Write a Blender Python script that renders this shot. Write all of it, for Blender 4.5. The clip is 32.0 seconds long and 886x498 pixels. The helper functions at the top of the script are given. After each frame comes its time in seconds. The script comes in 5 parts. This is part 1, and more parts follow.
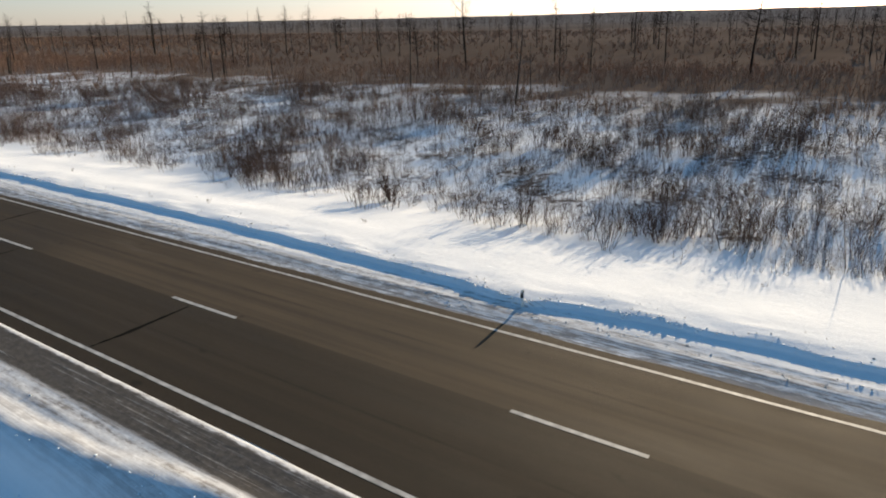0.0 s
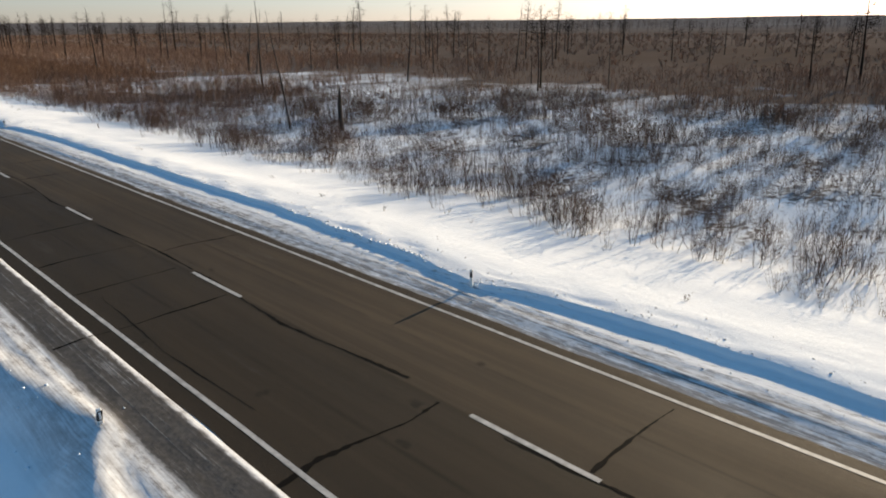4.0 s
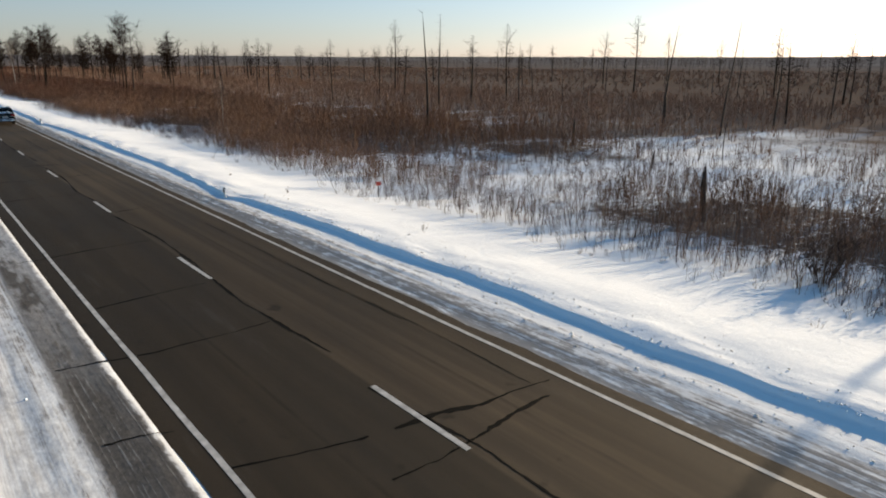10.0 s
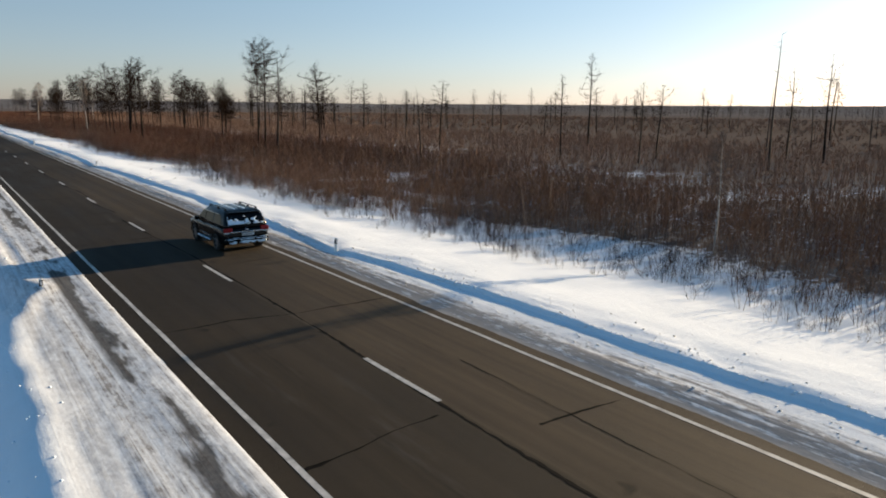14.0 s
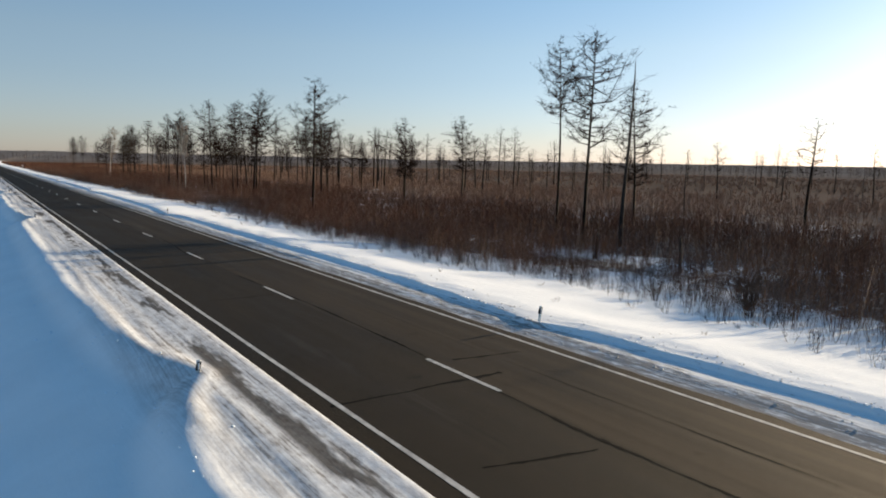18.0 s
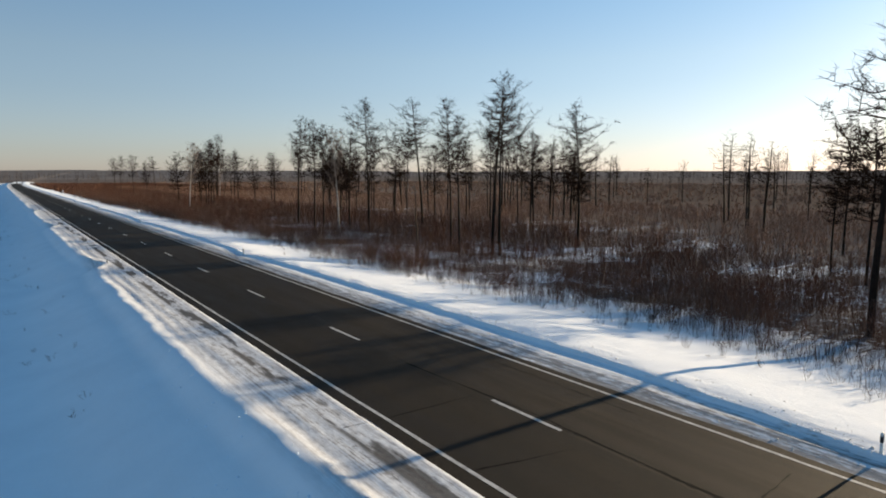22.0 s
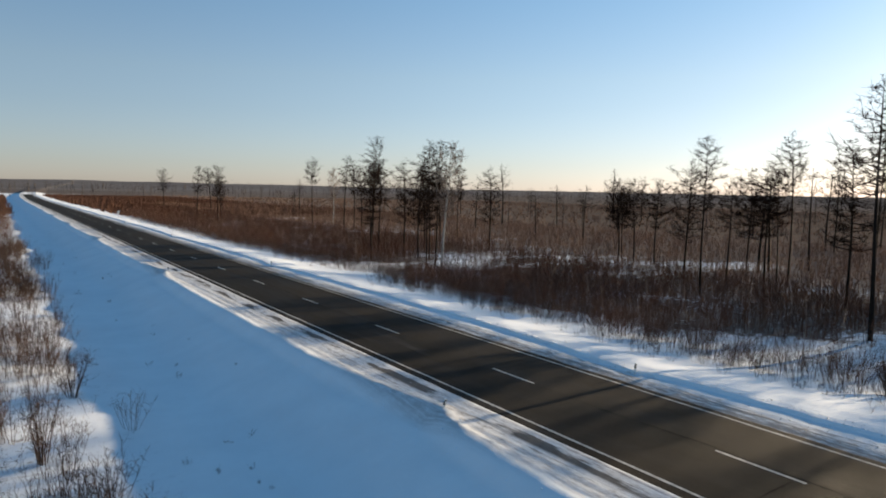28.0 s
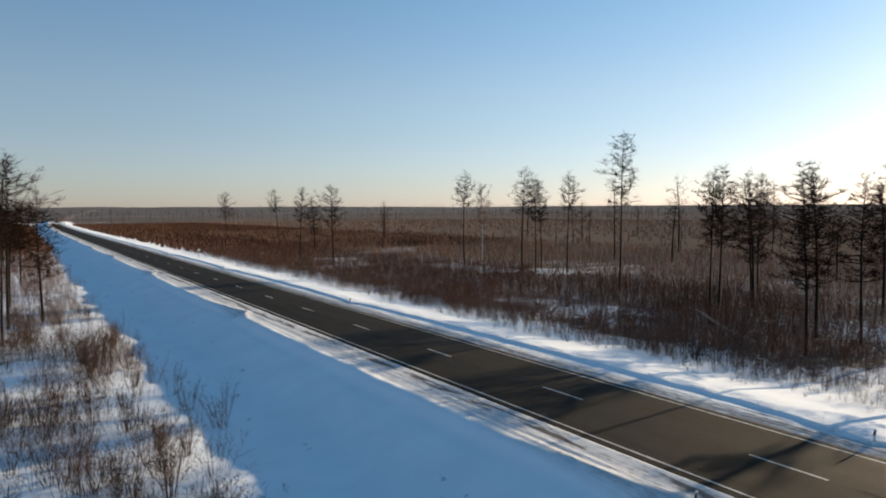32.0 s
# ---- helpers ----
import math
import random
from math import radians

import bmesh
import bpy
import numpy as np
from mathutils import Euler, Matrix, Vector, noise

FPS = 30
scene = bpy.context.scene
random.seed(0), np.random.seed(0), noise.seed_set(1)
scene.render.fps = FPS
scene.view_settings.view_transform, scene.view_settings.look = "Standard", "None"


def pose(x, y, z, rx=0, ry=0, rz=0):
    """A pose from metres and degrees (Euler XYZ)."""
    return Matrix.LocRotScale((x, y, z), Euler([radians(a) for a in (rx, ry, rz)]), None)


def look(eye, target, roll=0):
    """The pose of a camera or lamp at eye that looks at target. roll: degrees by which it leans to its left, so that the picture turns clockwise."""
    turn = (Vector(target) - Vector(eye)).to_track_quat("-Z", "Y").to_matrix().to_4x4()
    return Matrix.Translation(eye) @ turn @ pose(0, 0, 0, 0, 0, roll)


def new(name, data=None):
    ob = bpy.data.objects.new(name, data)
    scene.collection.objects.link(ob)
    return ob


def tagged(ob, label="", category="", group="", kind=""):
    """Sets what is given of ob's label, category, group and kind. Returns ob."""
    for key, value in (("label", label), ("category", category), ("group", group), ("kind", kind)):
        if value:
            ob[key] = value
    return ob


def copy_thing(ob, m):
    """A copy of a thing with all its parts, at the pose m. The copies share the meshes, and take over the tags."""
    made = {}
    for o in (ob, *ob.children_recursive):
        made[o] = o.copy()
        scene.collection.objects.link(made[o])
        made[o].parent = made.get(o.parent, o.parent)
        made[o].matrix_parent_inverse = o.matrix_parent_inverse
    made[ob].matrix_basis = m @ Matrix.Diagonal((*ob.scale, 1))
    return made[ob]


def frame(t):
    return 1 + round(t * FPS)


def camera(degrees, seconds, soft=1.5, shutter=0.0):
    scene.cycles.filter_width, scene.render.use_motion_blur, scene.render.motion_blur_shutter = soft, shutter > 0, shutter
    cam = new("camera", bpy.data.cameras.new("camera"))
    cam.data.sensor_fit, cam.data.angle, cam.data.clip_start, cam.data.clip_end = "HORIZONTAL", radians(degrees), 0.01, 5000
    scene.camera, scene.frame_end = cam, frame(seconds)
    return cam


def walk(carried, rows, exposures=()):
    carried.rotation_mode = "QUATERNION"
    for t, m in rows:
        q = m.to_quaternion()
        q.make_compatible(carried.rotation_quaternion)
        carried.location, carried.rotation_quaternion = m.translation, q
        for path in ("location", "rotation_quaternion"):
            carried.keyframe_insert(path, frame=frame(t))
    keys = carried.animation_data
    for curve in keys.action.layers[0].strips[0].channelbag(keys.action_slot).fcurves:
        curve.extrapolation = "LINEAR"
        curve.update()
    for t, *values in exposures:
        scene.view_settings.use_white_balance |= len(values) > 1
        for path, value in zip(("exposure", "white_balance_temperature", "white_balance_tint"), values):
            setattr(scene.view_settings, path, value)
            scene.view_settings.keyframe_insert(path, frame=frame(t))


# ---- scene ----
cam = camera(65.00, 32.0, 1.9)
PATH = [
    (0, (-11.29, -27.51, 7.87), -54.07, -18.05, -1.33),
    (0.5, (-10.94, -22.10, 7.89), -52.72, -18.05, -1.05),
    (1, (-10.63, -16.52, 7.87), -51.27, -18.05, -1.01),
    (1.5, (-10.29, -10.88, 7.80), -50.19, -18.05, -0.97),
    (2, (-9.89, -5.13, 7.66), -48.69, -18.00, -1.00),
    (2.5, (-9.55, 0.69, 7.53), -47.16, -17.96, -0.94),
    (3, (-9.23, 6.60, 7.43), -46.05, -17.88, -0.82),
    (3.5, (-8.98, 12.54, 7.37), -45.15, -17.82, -0.79),
    (4, (-8.79, 18.73, 7.31), -44.33, -17.78, -0.56),
    (4.5, (-8.73, 25.18, 7.29), -43.98, -17.57, -0.09),
    (6.5, (-7.73, 51.63, 6.59), -40.87, -15.63, -0.07),
    (7, (-7.52, 57.99, 6.55), -39.86, -15.23, -0.17),
    (7.5, (-7.29, 64.72, 6.52), -39.06, -15.07, -0.14),
    (8, (-7.06, 71.81, 6.44), -38.25, -15.02, -0.09),
    (8.5, (-6.89, 78.98, 6.39), -37.98, -15.02, 0.01),
    (9, (-6.81, 86.22, 6.32), -38.41, -15.01, 0.07),
    (9.5, (-6.76, 93.24, 6.28), -38.31, -15.03, 0.14),
    (10, (-6.72, 100.09, 6.26), -37.92, -15.02, 0.11),
    (10.5, (-6.70, 106.90, 6.25), -37.01, -14.81, 0.18),
    (11, (-6.74, 113.86, 6.25), -36.16, -14.28, 0.25),
    (11.5, (-6.90, 121.04, 6.21), -35.71, -13.97, 0.30),
    (12, (-7.03, 128.53, 6.04), -35.97, -13.45, 0.24),
    (12.5, (-7.16, 135.93, 5.88), -36.22, -13.03, 0.32),
    (13, (-7.36, 142.97, 5.84), -36.05, -12.51, 0.27),
    (13.5, (-7.52, 150.14, 5.79), -36.01, -11.87, 0.35),
    (14, (-7.64, 157.43, 5.72), -36.06, -11.33, 0.39),
    (14.5, (-7.67, 164.76, 5.64), -35.85, -10.79, 0.33),
    (15, (-7.62, 172.17, 5.55), -35.21, -10.29, 0.26),
    (15.5, (-7.61, 179.65, 5.42), -34.55, -9.73, 0.21),
    (17.5, (-9.02, 209.36, 4.91), -34.16, -7.49, 0.91),
    (18, (-9.36, 216.46, 4.90), -33.98, -6.84, 1.03),
    (18.5, (-9.72, 223.56, 5.01), -33.75, -6.25, 1.14),
    (19, (-10.00, 230.86, 5.13), -33.24, -5.88, 0.82),
    (19.5, (-10.27, 238.26, 5.36), -33.13, -5.74, 0.38),
    (20, (-10.58, 245.68, 5.65), -33.12, -5.51, 0.52),
    (20.5, (-10.88, 253.18, 5.91), -33.08, -5.56, 0.61),
    (21, (-11.18, 260.51, 6.14), -33.03, -5.72, 0.46),
    (21.5, (-11.51, 267.76, 6.40), -32.90, -5.89, 0.09),
    (22, (-12.03, 274.87, 6.59), -32.56, -5.93, -0.05),
    (22.5, (-12.62, 281.96, 6.76), -32.55, -5.98, 0.34),
    (23, (-13.14, 289.14, 6.78), -32.46, -5.87, 0.49),
    (23.5, (-13.68, 296.36, 6.76), -32.41, -5.75, 0.59),
    (24, (-14.21, 303.59, 6.78), -32.57, -5.46, 0.99),
    (24.5, (-14.73, 310.92, 6.88), -32.59, -5.04, 1.16),
    (25, (-15.24, 318.24, 7.06), -32.63, -4.95, 0.83),
    (25.5, (-15.85, 325.41, 7.34), -32.79, -4.95, 0.71),
    (27.5, (-18.66, 354.23, 7.97), -32.80, -4.63, 1.06),
    (28, (-19.33, 361.42, 8.06), -32.72, -4.50, 1.17),
    (28.5, (-20.08, 368.73, 8.18), -32.95, -4.37, 1.17),
    (29, (-20.79, 376.10, 8.29), -33.08, -4.25, 1.02),
    (29.5, (-21.38, 383.33, 8.41), -33.05, -4.07, 0.95),
    (30, (-21.88, 390.57, 8.52), -32.88, -3.87, 0.67),
    (30.5, (-22.23, 397.89, 8.63), -32.47, -3.66, 0.62),
    (31, (-22.41, 405.03, 8.77), -32.03, -3.50, 0.21),
    (31.5, (-22.68, 412.12, 8.97), -31.60, -3.27, -0.07),
    (32, (-23.11, 419.07, 9.15), -31.40, -3.06, -0.32),
]


def ahead(eye, yaw, pitch):
    """A point ten metres along the view from eye, by yaw from the road's direction and pitch."""
    a, b = radians(yaw), radians(pitch)
    return (eye[0] - 10 * math.sin(a) * math.cos(b), eye[1] + 10 * math.cos(a) * math.cos(b), eye[2] + 10 * math.sin(b))


walk(cam, [(t, look(eye, ahead(eye, yaw, pitch), roll)) for t, eye, yaw, pitch, roll in PATH])

# ---- sky and sun: a clear winter day, the sun low over the plain beside the road ----
SUN_HEIGHT, SUN_SIDE = 10.5, 6.0  # degrees over the horizon; degrees from square across the road
world = bpy.data.worlds.new("winter_sky")
scene.world = world
world.use_nodes = True
wn, wl = world.node_tree.nodes, world.node_tree.links
sky = wn.new("ShaderNodeTexSky")
sky.sky_type, sky.sun_disc = "NISHITA", False
sky.sun_elevation, sky.sun_rotation = radians(SUN_HEIGHT), radians(90 - SUN_SIDE)
sky.air_density, sky.dust_density, sky.ozone_density = 1.0, 0.35, 1.7
pale = wn.new("ShaderNodeHueSaturation")
pale.inputs["Saturation"].default_value = 0.80
wl.new(sky.outputs[0], pale.inputs["Color"])
cool = wn.new("ShaderNodeMix")
cool.data_type, cool.blend_type = "RGBA", "MULTIPLY"
cool.inputs[0].default_value, cool.inputs[7].default_value = 1.0, (0.95, 1.0, 1.05, 1)
wl.new(pale.outputs[0], cool.inputs[6])
# winter haze: greyer and bluer towards the horizon
where, split, tint = wn.new("ShaderNodeTexCoord"), wn.new("ShaderNodeSeparateXYZ"), wn.new("ShaderNodeValToRGB")
wl.new(where.outputs["Generated"], split.inputs[0])
wl.new(split.outputs[2], tint.inputs[0])
stops = tint.color_ramp.elements
stops.new(0.16)
for stop, (at, shade) in zip(stops, ((0.0, (0.74, 0.735, 0.97)), (0.16, (0.80, 0.84, 0.92)), (0.45, (0.49, 0.87, 1.08)))):
    stop.position, stop.color = at, (*shade, 1)
haze = wn.new("ShaderNodeMix")
haze.data_type, haze.blend_type = "RGBA", "MULTIPLY"
haze.inputs[0].default_value = 1.0
wl.new(cool.outputs[2], haze.inputs[6])
wl.new(tint.outputs[0], haze.inputs[7])
wl.new(haze.outputs[2], wn["Background"].inputs[0])
wn["Background"].inputs[1].default_value = 0.075
sun = new("sun", bpy.data.lights.new("sun", "SUN"))
sun.data.energy, sun.data.angle, sun.data.color = 5.0, radians(0.6), (1.0, 0.79, 0.53)
up = radians(SUN_HEIGHT)
toward = Vector((math.cos(up) * math.cos(radians(SUN_SIDE)), math.cos(up) * math.sin(radians(SUN_SIDE)), math.sin(up)))
sun.matrix_world = look((60, 200, 60), Vector((60, 200, 60)) - toward)
scene.view_settings.exposure = 1.1


# ---- materials ----
def material(name, rough=0.7, metal=0.0, colour=(0.5, 0.5, 0.5)):
    m = bpy.data.materials.new(name)
    m.use_nodes = True
    b = m.node_tree.nodes["Principled BSDF"]
    b.inputs["Base Color"].default_value = (*colour, 1)
    b.inputs["Roughness"].default_value, b.inputs["Metallic"].default_value = rough, metal
    return m, m.node_tree.nodes, m.node_tree.links, b


def coords(n, l, scale=(1, 1, 1), kind="Object"):
    tc, mp = n.new("ShaderNodeTexCoord"), n.new("ShaderNodeMapping")
    mp.inputs["Scale"].default_value = scale
    l.new(tc.outputs[kind], mp.inputs["Vector"])
    return mp.outputs["Vector"]


def grain(n, l, vec, scale, detail=4.0, rough=0.6):
    t = n.new("ShaderNodeTexNoise")
    t.inputs["Scale"].default_value, t.inputs["Detail"].default_value, t.inputs["Roughness"].default_value = scale, detail, rough
    l.new(vec, t.inputs["Vector"])
    return t.outputs[0]


def ramp(n, l, fac, *stops):
    r = n.new("ShaderNodeValToRGB")
    e = r.color_ramp.elements
    while len(e) < len(stops):
        e.new(0.5)
    for el, (pos, col) in zip(e, stops):
        el.position = pos
        el.color = (*col, 1) if isinstance(col, tuple) else (col, col, col, 1)
    l.new(fac, r.inputs[0])
    return r.outputs[0]


def mix(n, l, fac, a, b, mode="MIX"):
    m = n.new("ShaderNodeMix")
    m.data_type, m.blend_type = "RGBA", mode
    for sock, v in ((m.inputs[0], fac), (m.inputs[6], a), (m.inputs[7], b)):
        if isinstance(v, bpy.types.NodeSocket):
            l.new(v, sock)
        elif isinstance(v, tuple):
            sock.default_value = (*v, 1)
        else:
            sock.default_value = v
    return m.outputs[2]


def calc(n, l, op, a, b=0.0):
    m = n.new("ShaderNodeMath")
    m.operation = op
    for sock, v in ((m.inputs[0], a), (m.inputs[1], b)):
        if isinstance(v, bpy.types.NodeSocket):
            l.new(v, sock)
        else:
            sock.default_value = v
    return m.outputs[0]


def relief(n, l, b, height, strength, distance):
    k = n.new("ShaderNodeBump")
    k.inputs["Strength"].default_value, k.inputs["Distance"].default_value = strength, distance
    l.new(height, k.inputs["Height"])
    l.new(k.outputs[0], b.inputs["Normal"])


def along_x(n, l):
    tc, sp = n.new("ShaderNodeTexCoord"), n.new("ShaderNodeSeparateXYZ")
    l.new(tc.outputs["Object"], sp.inputs[0])
    return sp.outputs[0], sp.outputs[1]


def make_ground():
    m, n, l, b = material("snow_ground", 0.65)
    v = coords(n, l)
    drift = coords(n, l, (0.35, 0.09, 0.35))
    streak = coords(n, l, (2.4, 0.06, 1.0))
    x, y = along_x(n, l)
    swing = calc(n, l, "MAXIMUM", calc(n, l, "SUBTRACT", y, 760.0), 0.0)
    x = calc(n, l, "SUBTRACT", x, calc(n, l, "MULTIPLY", calc(n, l, "MULTIPLY", swing, swing), 4e-5))
    base = ramp(n, l, grain(n, l, v, 0.35, 5), (0.3, (0.775, 0.81, 0.845)), (0.7, (0.85, 0.88, 0.91)))
    # old driven snow with grit on both shoulders, streaked along the road
    ax = calc(n, l, "ABSOLUTE", x)
    xr, xl = calc(n, l, "MULTIPLY", x, 0.1), calc(n, l, "MULTIPLY", x, -0.1)
    lines = calc(n, l, "ADD", calc(n, l, "MULTIPLY", grain(n, l, coords(n, l, (5.0, 0.30, 1.0)), 1.0, 8, 0.74), 0.5), calc(n, l, "MULTIPLY", grain(n, l, coords(n, l, (19.0, 0.10, 1.0)), 1.0, 5, 0.7), 0.5))
    speck = grain(n, l, coords(n, l, (3.0, 1.1, 1.0)), 1.5, 7, 0.75)
    wear = calc(n, l, "ADD", calc(n, l, "MULTIPLY", lines, 0.62), calc(n, l, "MULTIPLY", speck, 0.38))
    side = calc(n, l, "ADD", ramp(n, l, xr, (0.335, 0.0), (0.338, 0.24), (0.372, 0.17), (0.395, 0.11), (0.46, 0.09), (0.53, 0.05), (0.60, 0.0)),
                ramp(n, l, xl, (0.38, 0.0), (0.40, 0.05), (0.455, 0.06), (0.53, 0.07), (0.58, 0.02), (0.70, 0.01)))
    packed = ramp(n, l, calc(n, l, "MULTIPLY", ax, 0.1), (0.37, 0.0), (0.41, 1.0), (0.465, 0.85), (0.52, 0.22), (0.66, 0.0))
    packed = calc(n, l, "MAXIMUM", packed, ramp(n, l, xl, (0.42, 0.0), (0.46, 0.95), (0.60, 0.85), (0.68, 0.0)))
    base = mix(n, l, calc(n, l, "MULTIPLY", packed, ramp(n, l, wear, (0.43, 0.30), (0.55, 0.95))), base, (0.36, 0.36, 0.37))
    # a stretch where the wheels have worn the right shoulder to the gravel
    worn = calc(n, l, "MULTIPLY", ramp(n, l, calc(n, l, "MULTIPLY", y, 0.001), (0.09, 0.0), (0.13, 0.045), (0.20, 0.045), (0.235, 0.02)), ramp(n, l, xr, (0.36, 0.0), (0.375, 1.0), (0.455, 1.0), (0.49, 0.0)))
    side = calc(n, l, "ADD", side, worn)
    bare = ramp(n, l, calc(n, l, "ADD", wear, side), (0.585, 0.0), (0.635, 1.0))
    bare = calc(n, l, "MULTIPLY", bare, ramp(n, l, calc(n, l, "MULTIPLY", ax, 0.1), (0.56, 1.0), (0.66, 0.0)))
    tracks = mix(n, l, calc(n, l, "MULTIPLY", bare, 0.86), base, mix(n, l, speck, (0.13, 0.12, 0.11), (0.32, 0.305, 0.29)))
    # old tarred shoulder laid bare on the left, patchier further on
    early = ramp(n, l, calc(n, l, "MULTIPLY", y, 0.001), (0.112, 1.0), (0.140, 0.0))
    ragged = calc(n, l, "ADD", xl, calc(n, l, "MULTIPLY", calc(n, l, "SUBTRACT", speck, 0.5), 0.030))
    wide = ramp(n, l, ragged, (0.401, 0.0), (0.407, 1.0), (0.496, 1.0), (0.508, 0.0))
    narrow = ramp(n, l, ragged, (0.428, 0.0), (0.436, 1.0), (0.484, 1.0), (0.496, 0.0))
    blocks = ramp(n, l, grain(n, l, coords(n, l, (1.1, 0.20, 1.0)), 1.0, 4, 0.62), (0.47, 0.0), (0.54, 0.88))
    scratched = ramp(n, l, lines, (0.54, 0.96), (0.63, 0.15))
    strip = mix(n, l, early, calc(n, l, "MULTIPLY", narrow, blocks), calc(n, l, "MULTIPLY", wide, scratched))
    tracks = mix(n, l, strip, tracks, mix(n, l, grain(n, l, v, 5, 4), (0.038, 0.034, 0.030), (0.11, 0.10, 0.09)))
    # far off the plain is covered in brush, with open snow between
    off = calc(n, l, "MAXIMUM", ax, calc(n, l, "MULTIPLY", calc(n, l, "SUBTRACT", y, 1250.0), 0.75))
    far = ramp(n, l, calc(n, l, "ADD", calc(n, l, "MULTIPLY", off, 0.001), calc(n, l, "MULTIPLY", grain(n, l, v, 0.06, 6, 0.6), 0.09)), (0.095, 0.0), (0.125, 1.0))
    # dry grass and litter showing through the thin snow among the bushes
    wild = ramp(n, l, calc(n, l, "MULTIPLY", calc(n, l, "ADD", ax, calc(n, l, "MULTIPLY", grain(n, l, v, 0.25, 4), 6.0)), 0.01), (0.17, 0.0), (0.22, 1.0))
    cover = n.new("ShaderNodeAttribute")
    cover.attribute_name = "litter"
    litter = ramp(n, l, calc(n, l, "ADD", grain(n, l, coords(n, l, (0.7, 1.0, 1)), 2.4, 8, 0.74), cover.outputs["Fac"]), (0.565, 0.0), (0.68, 0.92))
    tracks = mix(n, l, calc(n, l, "MULTIPLY", wild, litter), tracks, mix(n, l, grain(n, l, v, 9, 3), (0.055, 0.040, 0.029), (0.130, 0.095, 0.070)))
    # far brush and woods, paler and greyer with distance: haze put into the colour
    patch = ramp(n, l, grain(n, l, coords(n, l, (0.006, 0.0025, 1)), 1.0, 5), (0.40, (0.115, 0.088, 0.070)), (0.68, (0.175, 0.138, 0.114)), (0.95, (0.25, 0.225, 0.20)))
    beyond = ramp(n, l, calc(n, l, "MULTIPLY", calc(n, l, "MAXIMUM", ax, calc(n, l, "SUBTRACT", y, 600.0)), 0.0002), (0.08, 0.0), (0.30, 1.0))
    hazed_woods = ramp(n, l, grain(n, l, coords(n, l, (0.0012, 0.0035, 1)), 1.0, 6, 0.65), (0.36, (0.115, 0.108, 0.107)), (0.60, (0.165, 0.155, 0.155)), (0.74, (0.30, 0.30, 0.31)))
    patch = mix(n, l, beyond, patch, hazed_woods)
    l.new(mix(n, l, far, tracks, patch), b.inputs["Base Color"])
    h = mix(n, l, 0.40, grain(n, l, drift, 2.2, 5), grain(n, l, v, 3.0, 6, 0.6))
    h = mix(n, l, 0.18, h, lines)
    relief(n, l, b, h, 0.34, 0.14)
    b.inputs["Specular IOR Level"].default_value = 0.0
    b.inputs["Roughness"].default_value = 0.9
    return m


def make_asphalt():
    m, n, l, b = material("asphalt", 0.62)
    v = coords(n, l)
    x, y = along_x(n, l)
    fine = grain(n, l, v, 60, 3)
    patch = grain(n, l, coords(n, l, (0.5, 0.09, 1)), 1.2, 6, 0.65)
    bands = grain(n, l, coords(n, l, (1.0, 0.006, 1)), 1.9, 5, 0.6)
    rolled = grain(n, l, coords(n, l, (0.10, 0.045, 1)), 1.0, 3, 0.5)
    col = ramp(n, l, patch, (0.3, (0.058, 0.0432, 0.0280)), (0.7, (0.100, 0.0740, 0.0480)))
    col = mix(n, l, ramp(n, l, calc(n, l, "ADD", calc(n, l, "MULTIPLY", x, 0.1), 0.5), (0.497, 0.62), (0.503, 0.0)), col, (0.019, 0.0160, 0.0122))
    col = mix(n, l, ramp(n, l, bands, (0.36, 0.42), (0.62, 0.0)), col, (0.011, 0.0093, 0.0078))
    col = mix(n, l, ramp(n, l, rolled, (0.42, 0.40), (0.62, 0.0)), col, (0.014, 0.0118, 0.0095))
    # darker over the last stretch: asphalt tone and tree shade together in the colour
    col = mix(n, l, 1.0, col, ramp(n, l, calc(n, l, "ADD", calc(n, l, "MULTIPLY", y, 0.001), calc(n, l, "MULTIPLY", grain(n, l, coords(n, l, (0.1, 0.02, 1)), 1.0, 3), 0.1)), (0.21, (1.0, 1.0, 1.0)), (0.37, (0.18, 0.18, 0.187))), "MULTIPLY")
    # the seam where two paving lanes meet, and darker old repairs ending in straight cuts
    seam = calc(n, l, "ABSOLUTE", calc(n, l, "SUBTRACT", calc(n, l, "ABSOLUTE", calc(n, l, "ADD", x, 0.05)), 1.72))
    col = mix(n, l, calc(n, l, "MULTIPLY", ramp(n, l, seam, (0.0, 0.55), (0.07, 0.0)), ramp(n, l, grain(n, l, v, 0.35, 5), (0.40, 0.0), (0.58, 1.0))), col, (0.008, 0.007, 0.006))
    col = mix(n, l, calc(n, l, "MULTIPLY", fine, 0.16), col, (0.066, 0.051, 0.036))
    # oil spots, and blown snow dust in thin veils
    spots = ramp(n, l, grain(n, l, coords(n, l, (0.9, 0.7, 1)), 1.6, 3, 0.4), (0.70, 0.0), (0.76, 0.6))
    col = mix(n, l, spots, col, (0.009, 0.008, 0.007))
    dust = ramp(n, l, grain(n, l, coords(n, l, (0.8, 0.10, 1)), 0.8, 8, 0.7), (0.60, 0.0), (0.86, 0.16))
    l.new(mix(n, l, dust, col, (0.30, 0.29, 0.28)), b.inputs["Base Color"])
    l.new(ramp(n, l, patch, (0.3, 0.72), (0.7, 0.9)), b.inputs["Roughness"])
    b.inputs["Specular IOR Level"].default_value = 0.08
    relief(n, l, b, mix(n, l, 0.5, fine, grain(n, l, v, 240, 2)), 0.5, 0.01)
    return m


